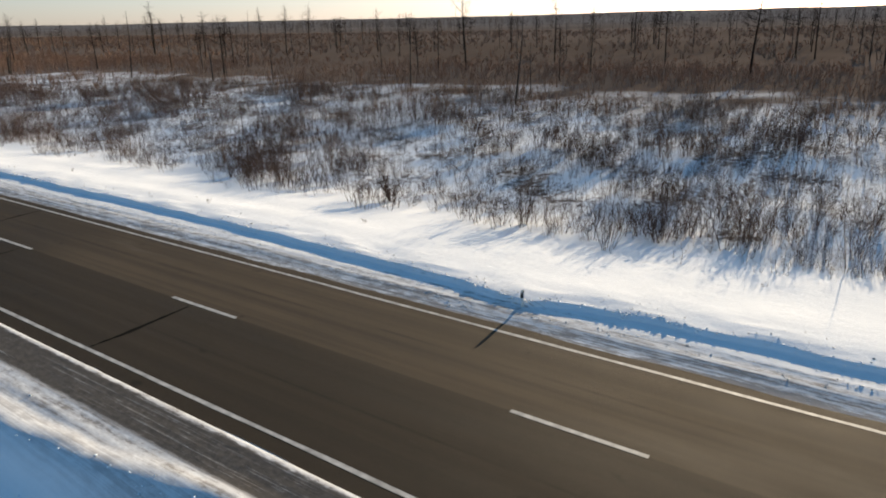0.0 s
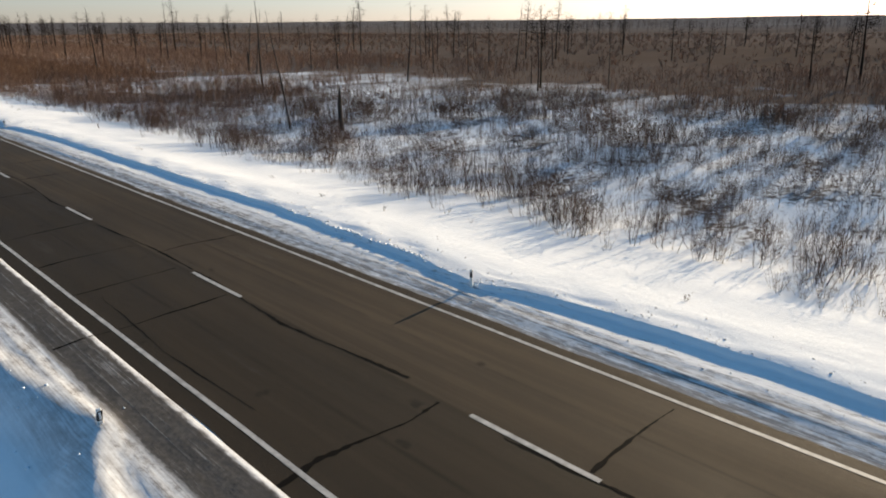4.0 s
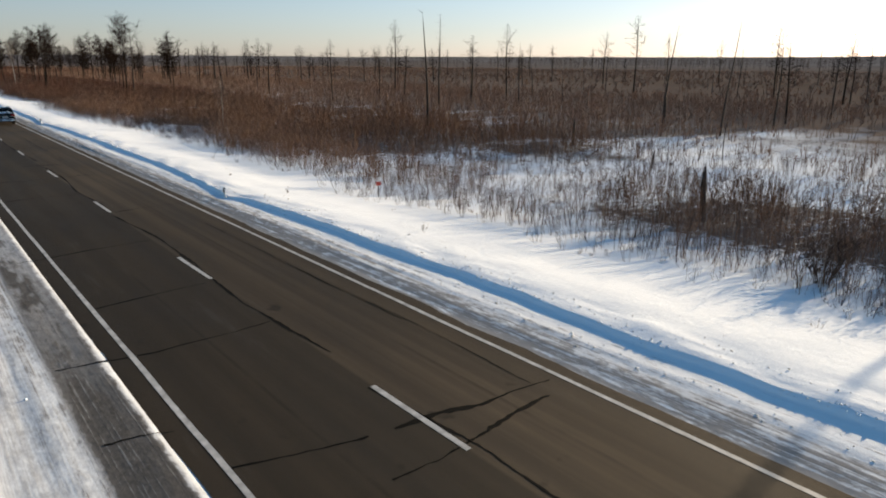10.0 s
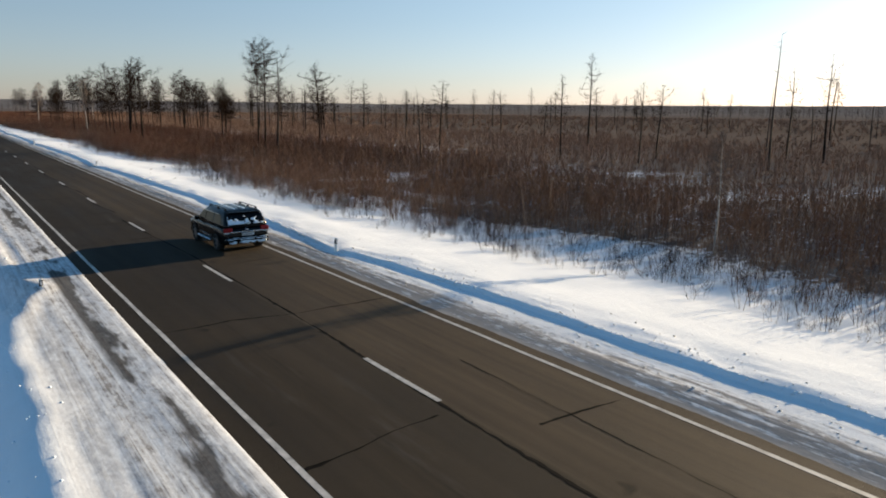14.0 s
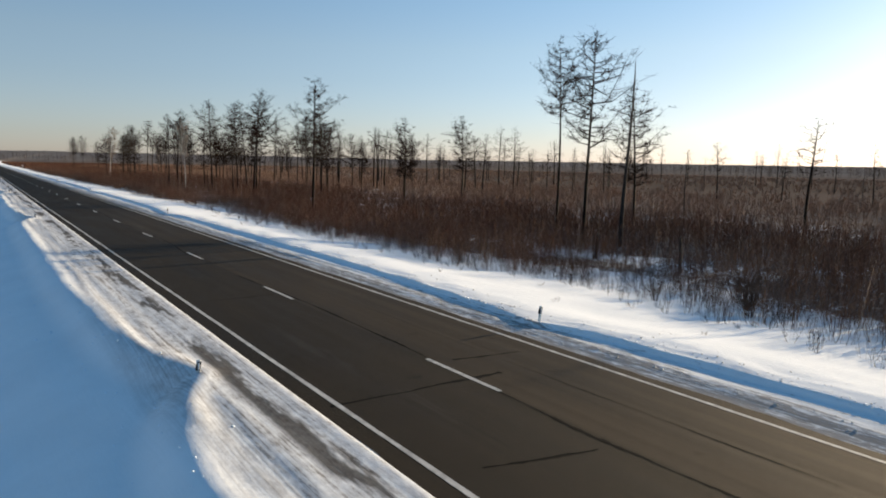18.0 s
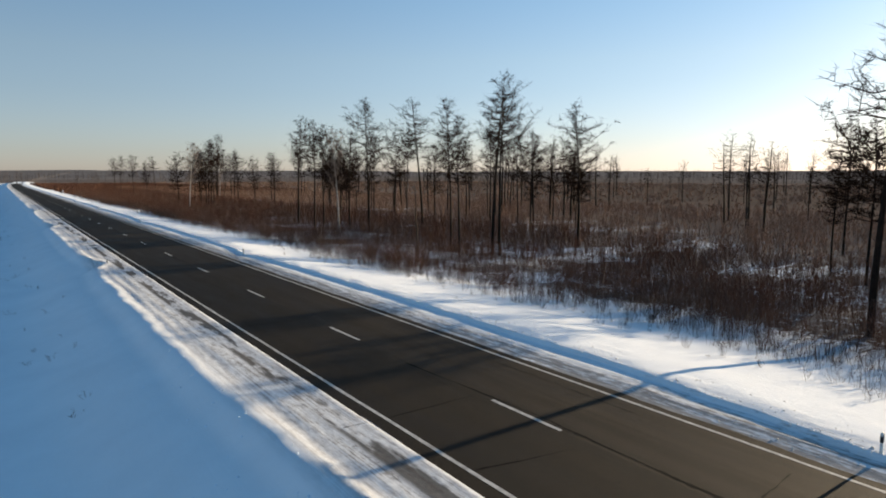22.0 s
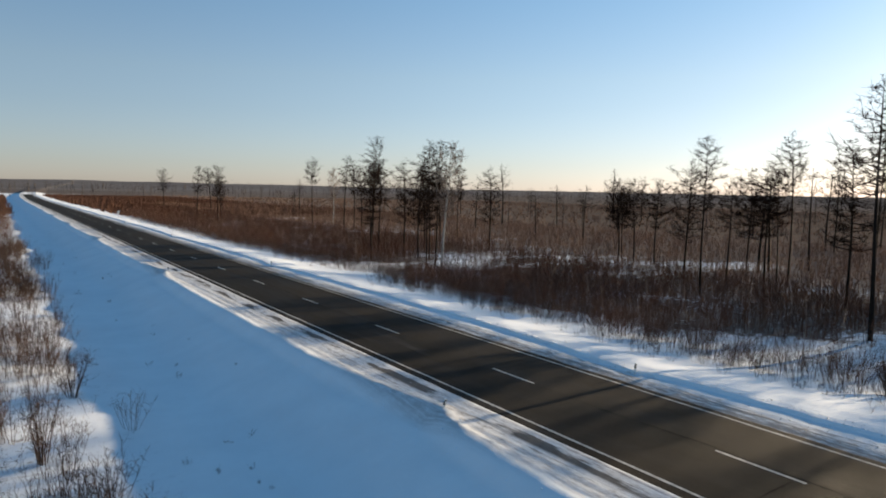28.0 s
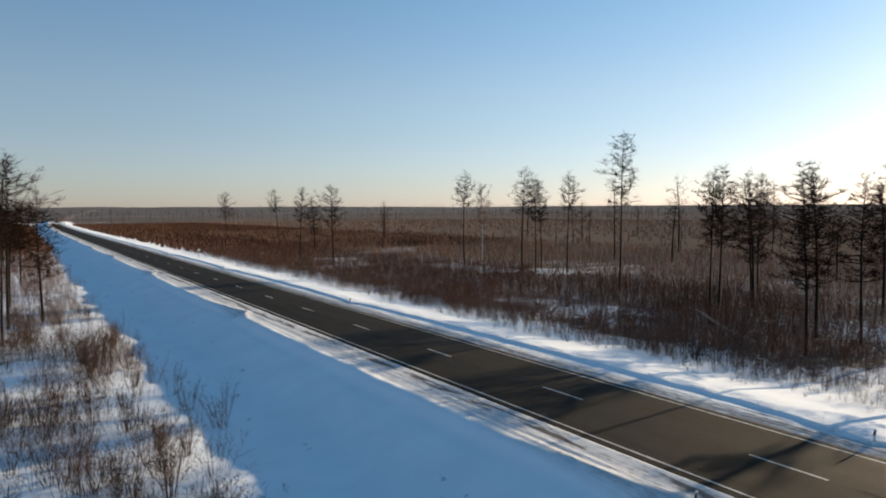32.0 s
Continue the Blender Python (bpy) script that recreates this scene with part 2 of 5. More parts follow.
def plain(name, colour, rough=0.6, metal=0.0, scale=8.0, spread=0.25, bump=0.2, depth=0.01):
    m, n, l, b = material(name, rough, metal)
    g = grain(n, l, coords(n, l), scale, 5)
    dark = tuple(c * (1 - spread) for c in colour)
    pale = tuple(min(1, c * (1 + spread)) for c in colour)
    l.new(ramp(n, l, g, (0.3, dark), (0.7, pale)), b.inputs["Base Color"])
    relief(n, l, b, g, bump, depth)
    return m


def twig_material(name, low, high, rough=0.8):
    m, n, l, b = material(name, rough)
    geo = n.new("ShaderNodeNewGeometry")
    l.new(ramp(n, l, geo.outputs["Random Per Island"], (0.0, low), (1.0, high)), b.inputs["Base Color"])
    b.inputs["Specular IOR Level"].default_value = 0.0
    return m


def bark(name, low, high, scale=(14, 14, 2.5)):
    m, n, l, b = material(name, 0.85)
    g = grain(n, l, coords(n, l, scale), 1.0, 6, 0.7)
    l.new(ramp(n, l, g, (0.35, low), (0.65, high)), b.inputs["Base Color"])
    relief(n, l, b, g, 0.6, 0.03)
    b.inputs["Specular IOR Level"].default_value = 0.1
    return m


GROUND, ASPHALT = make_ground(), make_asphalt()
PAINT = plain("worn_white_road_paint", (0.40, 0.39, 0.37), 0.7, scale=3.0, spread=0.4)
SEAL = plain("dark_crack_sealing", (0.0045, 0.0042, 0.004), 0.95, scale=5.0)
SEAL.node_tree.nodes["Principled BSDF"].inputs["Specular IOR Level"].default_value = 0.05
CRUST = plain("dirty_snow_crumbs", (0.62, 0.60, 0.57), 0.8, scale=3.0, spread=0.35)
CLOD = plain("broken_snow_clods", (0.74, 0.77, 0.81), 0.8, scale=6.0, spread=0.12, bump=0.5, depth=0.03)
SNOW = plain("clean_snow", (0.70, 0.80, 0.90), 0.6, scale=6.0, spread=0.05, bump=0.5, depth=0.03)
# two tones of one brush: tree shade and sun glow put into the colours
RED_BRUSH = twig_material("reddish_brush", (0.064, 0.034, 0.024), (0.170, 0.087, 0.056))
SUNLIT_BRUSH = twig_material("rusty_brush", (0.112, 0.066, 0.042), (0.295, 0.175, 0.108))
GREY_BRUSH = twig_material("grey_brown_brush", (0.075, 0.052, 0.043), (0.20, 0.138, 0.110))
PALE_STEM = twig_material("pale_sapling_stems", (0.16, 0.12, 0.09), (0.34, 0.28, 0.23))
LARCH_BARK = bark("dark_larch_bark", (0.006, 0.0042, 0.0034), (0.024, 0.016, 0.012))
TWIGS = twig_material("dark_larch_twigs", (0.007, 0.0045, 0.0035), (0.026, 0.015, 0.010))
BIRCH_BARK = bark("white_birch_bark", (0.10, 0.085, 0.07), (0.62, 0.57, 0.50), (4, 4, 5))
BIRCH_TWIGS = twig_material("pale_birch_twigs", (0.10, 0.075, 0.06), (0.24, 0.18, 0.145))
SNAG_BARK = bark("weathered_dead_wood", (0.012, 0.009, 0.008), (0.07, 0.055, 0.046))
# brush further out, its brown lightened: haze and sun glare put into the colour
HAZED_BRUSH = twig_material("reddish_far_brush", (0.165, 0.104, 0.071), (0.34, 0.212, 0.145))
BROWN_BRUSH = twig_material("brown_brush", (0.060, 0.041, 0.032), (0.18, 0.120, 0.090))
DARK_BRUSH = twig_material("dark_brown_brush", (0.036, 0.025, 0.020), (0.125, 0.083, 0.064))
# distant trees, greyed by haze that is put into the colour
HAZED_TREES = twig_material("far_bare_woods", (0.06, 0.053, 0.049), (0.13, 0.113, 0.103))


# ---- shared mesh builders ----
def part(name, bm, mat, parent=None, label="", smooth=False):
    me = bpy.data.meshes.new(name)
    bm.to_mesh(me)
    bm.free()
    me.materials.append(mat)
    if smooth:
        me.shade_smooth()
    ob = new(name, me)
    if parent:
        ob.parent = parent
    return tagged(ob, label)


def sheet(name, verts, faces, mat, parent=None, label="", smooth=False):
    """One mesh object from arrays of vertices and of faces that have all the same number of corners."""
    verts, faces = np.asarray(verts, np.float32), np.asarray(faces, np.int32)
    me = bpy.data.meshes.new(name)
    k = faces.shape[1]
    me.vertices.add(len(verts))
    me.vertices.foreach_set("co", verts.ravel())
    me.loops.add(faces.size)
    me.loops.foreach_set("vertex_index", faces.ravel())
    me.polygons.add(len(faces))
    me.polygons.foreach_set("loop_start", np.arange(0, faces.size, k, dtype=np.int32))
    me.polygons.foreach_set("loop_total", np.full(len(faces), k, np.int32))
    if smooth:
        me.polygons.foreach_set("use_smooth", np.ones(len(faces), bool))
    me.update(calc_edges=True)
    me.materials.append(mat)
    ob = new(name, me)
    if parent:
        ob.parent = parent
    return tagged(ob, label)


def hashed(x, y, seed=0.0):
    """Smooth noise from -1 to 1 over arrays of places."""
    x, y = np.asarray(x, float), np.asarray(y, float)
    s = np.sin(x * 0.91 + 1.7 * np.sin(y * 0.53 + seed) + seed) + np.sin(y * 0.77 + 1.3 * np.sin(x * 0.61 - seed) + 2 * seed)
    return (s + np.sin((x + y) * 1.9 + 2.1 * np.sin(x * 1.1 - y * 0.8 + seed))) / 3


def soft(a, b, v):
    k = np.clip((np.asarray(v, float) - a) / (b - a), 0, 1)
    return k * k * (3 - 2 * k)


# ---- the lie of the land ----
POST_STEP, POST_FIRST = 50.17, -68.6  # marker posts stand every fifty metres, in pairs


def bend(y):
    """How far the road has swung to the right, far ahead."""
    return 4e-5 * np.maximum(0, np.asarray(y, float) - 760) ** 2


def to_post(y):
    """Metres from the nearest marker post, positive beyond it."""
    return (np.asarray(y, float) - POST_FIRST + POST_STEP / 2) % POST_STEP - POST_STEP / 2


def lip_left(y):
    d = to_post(y)
    notch = np.where(d < 0, np.exp(d / 2.2), np.exp(-d / 4.5))
    return -6.75 + 1.35 * notch + 0.12 * hashed(y * 0.8, 3, 1.0) + 0.07 * hashed(y * 2.6, 1, 2.0)


def foot_right(y):
    d = to_post(y)
    tooth = np.where(d < 0, np.exp(d / 0.9), np.exp(-d / 4.5))
    return 6.05 - 0.40 * np.exp(-((np.asarray(y, float) - 245) / 65) ** 2) - 0.40 * np.exp(-np.abs(d) / 7) - 0.60 * tooth + 0.12 * hashed(y * 0.7, 5, 4.0) + 0.05 * hashed(y * 2.6, 2, 5.0)


def terrain(x, y):
    """Height of the snow over the whole plain; the road's surface is zero."""
    x, y = np.asarray(x, float), np.asarray(y, float)
    lip, foot, x = lip_left(y), foot_right(y), x - bend(y)
    z = np.full(np.broadcast(x, y).shape, -0.03)
    # the shoulders, packed snow
    z = z + 0.05 * np.where(x < 0, soft(3.82, 3.99, -x), soft(3.7, 4.6, x)) + 0.012 * hashed(x * 5, y * 0.35, 7.0) * soft(3.8, 4.4, np.abs(x))
    # the ploughed bank beyond the shoulder
    d = x - foot
    bank = (0.118 - 0.025 * np.exp(-((y - 150) / 45) ** 2)) * soft(0.0, 0.16, d) - 0.18 * soft(0.6, 4.5, d) - 1.10 * soft(0.5, 14.0, d)
    bank = bank + (0.045 * hashed(x * 3.1, y * 2.2, 3.0) + 0.02 * hashed(x * 5.0, y * 3.4, 9.0)) * soft(0.15, 0.4, d) * (1 - soft(1.0, 2.0, d))
    z = z + np.where(d > 0, bank, 0)
    # ridges left by the plough blade along both shoulders
    for at, high, wide, seed in ((-5.95, 0.055, 0.11, 1.0), (-5.35, 0.03, 0.09, 4.0), (4.55, 0.02, 0.08, 6.0), (5.0, 0.03, 0.10, 8.0)):
        line = at + 0.16 * hashed(y * 0.16, at, seed) + 0.04 * hashed(y * 0.9, at, seed + 1)
        z = z + high * np.clip(0.6 + 0.8 * hashed(y * 0.22, 3.0, seed + 2), 0, 1.2) * np.exp(-((x - line) / wide) ** 2) * np.where(x > 0, x < foot, x > lip + 0.1)
    # the embankment falls away behind the lip
    e = lip - x
    fall = 0.07 * np.exp(-((e + 0.25) / 0.3) ** 2) - 0.42 * soft(0, 0.9, e) - 1.28 * soft(0.5, 5.2, e)
    z = z + np.where(e > -1.0, fall, 0)
    # drifts and hummocks of the plain, then the far hills
    rough = soft(8, 22, np.abs(x))
    z = z + rough * (0.18 * hashed(x * 0.35, y * 0.3, 2.0) + 0.13 * hashed(x * 1.1, y * 0.9, 6.0))
    strip = soft(6.5, 8.5, np.abs(x)) * (1 - 0.6 * soft(16, 22, np.abs(x)))
    z = z + strip * (0.028 * hashed(x * 1.1 + y * 0.25, y * 0.5, 13.0) + 0.016 * hashed(x * 2.2 - y * 0.5, y * 1.1, 17.0))
    return z + 0.05 * hashed(x * 0.5, y * 0.12, 8.0) * soft(6.5, 9, np.abs(x))


def hills(x, y):
    r = np.hypot(x, y - 250)
    return soft(900, 3200, r) * (24 + 9 * hashed(x * 0.0013, y * 0.0016, 2.0) + 5 * hashed(x * 0.004, y * 0.004, 5.0)) + soft(3200, 4300, r) * 14


def edge_right(y):
    """Where the brush begins beside the open strip along the road."""
    y = np.asarray(y, float)
    return 13.9 - 0.5 * soft(110, 150, y) + 1.3 * hashed(y * 0.11, 0, 3.0) + 0.8 * hashed(y * 0.5, 2, 1.0) - 0.9 * np.exp(-((y - 262) / 45) ** 2) - 1.3 * soft(300, 360, y) + 2.2 * np.exp(-((y - 92) / 14) ** 2) + 2.0 * np.exp(-((y - 236) / 7) ** 2) + 1.6 * np.exp(-((y - 298) / 7) ** 2) + 2.6 * np.exp(-((y - 426) / 5) ** 2)


def thick(x, y):
    """How dense and tall the brush grows, from open snow (0) to thicket (1)."""
    x, y = np.asarray(x, float), np.asarray(y, float)
    t = soft(70, 112, y - 0.12 * (x - 20)) * 0.95 + soft(48, 105, x) * (1 - soft(62, 92, y)) * 0.5
    wx, wy = 3.0 * hashed(x * 0.3, y * 0.3, 21.0), 4.0 * hashed(x * 0.33, y * 0.27, 23.0)
    for cx, cy, rx, ry in ((52, 128, 34, 13), (76, 126, 24, 10), (17, 179, 6, 15), (19, 241, 5, 5), (38, 324, 8, 5), (18, 315, 4, 9), (21, 339, 11, 11), (22, 382, 9, 7), (22, 436, 13, 11), (63, 422, 12, 6), (36, 435, 9, 5)):
        t = t * (1 - 0.76 * np.exp(-(((x + wx - cx) / rx) ** 2 + ((y + wy - cy) / ry) ** 2) ** 1.3))
    t = t * (0.85 + 0.35 * hashed(x * 0.13, y * 0.10, 4.0)) + 0.36 * (1 - soft(70, 95, y)) + 0.12 + 0.30 * hashed(x * 0.3, y * 0.22, 9.0)
    return np.clip(t, 0.05, 1.0)


def make_ground_sheet():
    ys = np.concatenate([[-3600, -2600, -1800, -1200, -800, -500, -320, -220, -150], np.arange(-110, -50, 2.0), np.arange(-50, 480, 0.5), np.arange(480, 560, 1.0), np.arange(560, 760, 4.0),
                         [780, 820, 880, 960, 1080, 1240, 1450, 1700, 2000, 2400, 2900, 3500, 4200]])
    left = np.array([-4300, -3200, -2400, -1800, -1300, -900, -600, -400, -260, -170, -110, -75, -52, -40, -32, -27, -23, -20, -17.5, -15.5, -14, -12.8])
    right = np.array([17.5, 19, 20.5, 22, 24, 26, 28, 30.5, 33, 36, 39, 43, 48, 54, 61, 70, 82, 100, 125, 160, 210, 290, 400, 550, 750, 1000, 1300, 1700, 2200, 2800, 3500, 4300])
    lip_cols = np.array([-5.2, -4.4, -3.6, -2.9, -2.3, -1.8, -1.4, -1.05, -0.8, -0.55, -0.35, -0.18, 0.0, 0.12, 0.25, 0.4])
    foot_cols = np.array([-0.35, -0.2, -0.1, 0.0, 0.07, 0.14, 0.22, 0.4, 0.55, 0.7, 0.85, 1.0, 1.2, 1.5, 1.9, 2.4, 3.0, 3.7, 4.5, 5.4, 6.4, 7.5, 8.7, 10.0])
    middle = np.array([-4.5, -4.35, -4.2, -4.1, -4.0, -3.92, -3.84, -3.76, -3.66, -3.0, 0.0, 3.0, 3.65, 3.85, 4.0, 4.2, 4.35])
    lip, foot = lip_left(ys), foot_right(ys)
    between = [(lip + 0.4) * (1 - k) - 4.6 * k for k in np.linspace(0.09, 1, 11)]
    beside = [4.4 * (1 - k) + (foot - 0.4) * k for k in np.linspace(0, 1, 9)]
    cols = [np.full(len(ys), v) for v in left] + [lip + v for v in lip_cols] + between + [np.full(len(ys), v) for v in middle] + beside + [foot + v for v in foot_cols] + [np.full(len(ys), v) for v in right]
    X = np.stack(cols, 1) + bend(ys)[:, None]
    Y = np.repeat(ys[:, None], X.shape[1], 1)
    Z = terrain(X, Y) + hills(X, Y)
    r, c = X.shape
    k = np.arange(r * c).reshape(r, c)
    faces = np.stack([k[:-1, :-1], k[:-1, 1:], k[1:, 1:], k[1:, :-1]], -1).reshape(-1, 4)
    ob = sheet("ground", np.stack([X, Y, Z], -1).reshape(-1, 3), faces, GROUND, smooth=True)
    litter = ob.data.attributes.new("litter", "FLOAT", "POINT")
    grown = np.where(X > 0, thick(X, Y) * soft(3.5, 9.0, X - edge_right(Y)), 0.5)
    tufty = 0.17 * np.clip(0.2 + hashed(X * 0.9 + 3, Y * 0.8 + 5, 11.0), 0, 1) * soft(1.0, 5.0, X - edge_right(Y)) * (1 - soft(72, 108, Y))
    litter.data.foreach_set("value", (0.24 * soft(0.45, 0.95, grown) * soft(72, 108, Y) + tufty).astype(np.float32).ravel())
    return tagged(ob, "snow-covered plain with ploughed banks along the road", "ground", kind="structure")


ground = make_ground_sheet()


# ---- the road ----
def ribbon(x0, x1, y0, y1, z, step=4.0, wobble=0.0, seed=0.0):
    ys = np.arange(y0, y1 + step * 0.5, step) if y1 - y0 > step else np.array([y0, y1])
    a = x0 + bend(ys) + wobble * hashed(ys * 1.3, 0, seed)
    b = x1 + bend(ys) + wobble * hashed(ys * 1.7, 4, seed + 2)
    v = np.concatenate([np.stack([a, ys, np.full(len(ys), z)], 1), np.stack([b, ys, np.full(len(ys), z)], 1)])
    n = len(ys)
    i = np.arange(n - 1)
    return v, np.stack([i, i + n, i + n + 1, i + 1], 1)


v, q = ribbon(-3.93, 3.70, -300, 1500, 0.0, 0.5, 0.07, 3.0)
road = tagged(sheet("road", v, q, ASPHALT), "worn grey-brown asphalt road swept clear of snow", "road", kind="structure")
for x0, name in ((-3.42, "edge_line"), (3.30, "edge_line")):
    v, q = ribbon(x0 - 0.055, x0 + 0.055, -300, 1500, 0.005, 1.2, 0.012, x0)
    sheet(name, v, q, PAINT, road)
DASH = None
for k in range(-6, 52):
    if DASH is None:
        v, q = ribbon(-0.06, 0.06, 0.0, 3.0, 0.005, 0.5, 0.008, 1.0)
        first = sheet("centre_dash", v, q, PAINT, road)
        DASH = first.data
        first.location = (0, 12.0 * k, 0)
    else:
        d = new("centre_dash", DASH)
        d.parent, d.location = road, (float(bend(12.0 * k)), 12.0 * k, 0)


def crack(points, width, seed, mat=SEAL, name="sealed_crack"):
    """A wandering dark seam in the asphalt along a few points."""
    rng = np.random.default_rng(seed)
    pts = np.array(points, float)
    fine = []
    for a, b in zip(pts[:-1], pts[1:]):
        n = max(2, int(np.hypot(*(b - a)) / 0.13))
        fine += [a + (b - a) * i / n for i in range(n)]
    fine = np.array(fine + [pts[-1]])
    fine[1:-1] += np.cumsum(rng.normal(0, 0.008, (len(fine) - 2, 2)), 0) * 0.5 + rng.normal(0, 0.009, (len(fine) - 2, 2))
    t = np.gradient(fine, axis=0)
    t /= np.linalg.norm(t, axis=1)[:, None] + 1e-9
    side = np.stack([-t[:, 1], t[:, 0]], 1) * (width * rng.uniform(0.3, 0.85, (len(fine), 1)) * (0.65 + 0.35 * np.sin(np.arange(len(fine)) * 0.21 + seed))[:, None] / 2)
    n = len(fine)
    z = np.where(np.abs(fine[:, 0]) > 3.9, np.maximum(0.004, terrain(fine[:, 0], fine[:, 1]) + 0.008), 0.004)
    v = np.concatenate([np.c_[fine + side, z], np.c_[fine - side, z]])
    i = np.arange(n - 1)
    sheet(name, v, np.stack([i, i + n, i + n + 1, i + 1], 1), mat, road)


rng = np.random.default_rng(5)


def across(rows, width):
    """Cracks across the road: y at the left end, x at both ends, and how far it runs on ahead."""
    for y, x0, x1, run in rows:
        n = max(2, int(abs(x1 - x0) / 0.9))
        crack([(x0 + (x1 - x0) * q / n, y + run * q / n + float(rng.normal(0, 0.07))) for q in range(n + 1)], width, int(y * 7) + 900)


across(((-10.2, -3.3, -0.2, 0.1), (4.2, -3.3, 3.3, 1.8), (27.8, -3.9, -0.1, 0.0), (81.0, -3.3, 2.3, 0.2), (109.3, -0.6, 3.0, -0.2), (149.8, -0.9, 1.2, -0.3), (229.0, -3.6, 0.9, 0.2), (258.4, -4.0, 2.3, 0.0)), 0.26)
across(((-5.1, -5.0, -3.9, 0.1), (0.0, -5.0, -0.2, 0.6), (10.7, -3.4, -0.1, -0.2), (24.2, 0.1, 3.0, 0.1), (36.1, -4.9, -0.2, 0.3), (39.6, -3.3, -0.2, 0.2), (41.9, 0.1, 3.4, 0.0), (43.1, -3.3, -0.2, 0.2), (47.2, -3.3, -0.1, 0.7)), 0.17)
across(((55.0, -3.6, -0.1, 0.3), (59.0, 0.1, 3.2, 0.2), (64.0, -4.8, 3.3, 0.4), (69.2, -3.4, -0.2, 0.1), (73.3, -3.5, 2.6, 0.3), (83.6, -4.9, -1.4, 0.6), (87.5, 0.0, 2.9, -0.1), (90.9, -3.4, -0.3, 0.2), (95.0, 0.1, 3.2, 0.0), (98.0, -3.4, 3.3, 2.3), (108.0, -1.5, 2.5, 0.5)), 0.17)
across(((109.8, -3.4, -1.1, -0.3), (111.7, -4.8, -3.7, 0.0), (115.5, -4.9, -0.1, 0.0), (119.3, -3.4, -0.3, 0.4), (125.3, -4.5, -0.1, 0.7), (132.0, 0.1, 3.2, 0.3), (137.4, -3.5, -0.1, 0.2), (143.5, -3.5, 2.0, 0.4), (155.3, -5.0, -3.5, 0.1), (159.9, -3.4, -0.1, 0.2), (162.2, -3.5, -0.3, 0.6)), 0.16)
across(((166.0, 0.9, 3.0, 0.0), (167.0, -3.4, -0.4, 0.5), (175.7, -3.4, 3.1, -0.5), (182.6, 0.7, 2.6, 0.2), (189.5, -4.1, -0.1, 0.4), (195.0, -3.5, -0.3, 0.1), (198.7, -3.4, -0.3, 0.5), (207.0, -3.5, 1.0, 0.4), (215.0, -3.4, -0.2, 0.2), (225.0, -2.7, -0.5, -0.3), (230.6, 0.5, 2.5, -0.3)), 0.15)
across(((241.0, -3.4, -0.2, 0.3), (268.0, -3.4, -0.4, 0.2), (283.0, 0.9, 2.5, 0.2), (287.2, -3.3, -0.6, -0.2), (291.2, -4.7, -0.1, 0.4), (305.0, -3.4, 0.6, 0.3), (321.0, -3.4, -0.2, 0.2), (337.7, -4.8, -1.2, 0.2), (351.3, -3.0, 1.5, 1.2), (372.0, -3.4, -0.2, 0.3), (398.0, -3.4, 2.0, 0.4), (428.0, -3.4, -0.3, 0.3), (455.0, -3.4, 0.5, 0.3)), 0.12)
# sun glint off the glossy crack sealing, painted as a pale seam
GLINT = plain("pale_salt_stain", (0.105, 0.086, 0.062), 0.8, scale=4.0, spread=0.5)
crack([(3.5, 10.45), (2.8, 10.36), (2.1, 10.34), (1.5, 10.3), (0.9, 10.2)], 0.62, 900, GLINT, "salt_stain")
crack([(3.5, 10.2), (2.9, 10.0), (2.5, 9.7)], 0.3, 901, GLINT, "salt_stain")
for k, (y0, y1) in enumerate(((3.5, 26), (29, 47), (49, 63), (66, 97), (99, 111), (113, 131), (134, 150), (152, 196), (199, 216), (218, 246), (250, 268), (270, 296), (330, 345), (360, 380), (399, 431))):
    crack([(0.16, y0), (-0.16, y0 * 0.75 + y1 * 0.25), (0.12, y0 * 0.5 + y1 * 0.5), (0.2, y0 * 0.25 + y1 * 0.75), (-0.12, y1)], 0.16, 50 + k)
for k in range(9):
    y0, x0 = float(rng.uniform(0, 430)), float(rng.choice([-1.8, 1.7, -2.9, 2.6]))
    crack([(x0, y0), (x0 + rng.normal(0, 0.1), y0 + 4), (x0 + rng.normal(0, 0.12), y0 + rng.uniform(7, 14))], 0.06, 400 + k)


# ---- trees ----
def tube(points, radii, sides):
    """Vertices and triangles of a tapered tube along points; it ends in a tip."""
    pts, n = np.asarray(points, float), len(points)
    ring = np.stack([np.cos(np.arange(sides) * 2 * np.pi / sides), np.sin(np.arange(sides) * 2 * np.pi / sides)], 1)
    t = np.gradient(pts, axis=0)
    t /= np.linalg.norm(t, axis=1)[:, None] + 1e-9
    ref = np.where(np.abs(t[:, 2:]) > 0.9, [[1.0, 0, 0]], [[0, 0, 1.0]])
    a = np.cross(t, ref)
    a /= np.linalg.norm(a, axis=1)[:, None] + 1e-9
    b = np.cross(t, a)
    v = [pts[i] + radii[i] * (ring[:, :1] * a[i] + ring[:, 1:] * b[i]) for i in range(n - 1)]
    v = np.concatenate(v + [pts[-1:]])
    f = []
    for i in range(n - 2):
        for k in range(sides):
            p, q = i * sides + k, i * sides + (k + 1) % sides
            f += [(p, q, q + sides), (p, q + sides, p + sides)]
    tip, last = (n - 1) * sides, (n - 2) * sides
    f += [(last + k, last + (k + 1) % sides, tip) for k in range(sides)]
    return v, np.array(f)


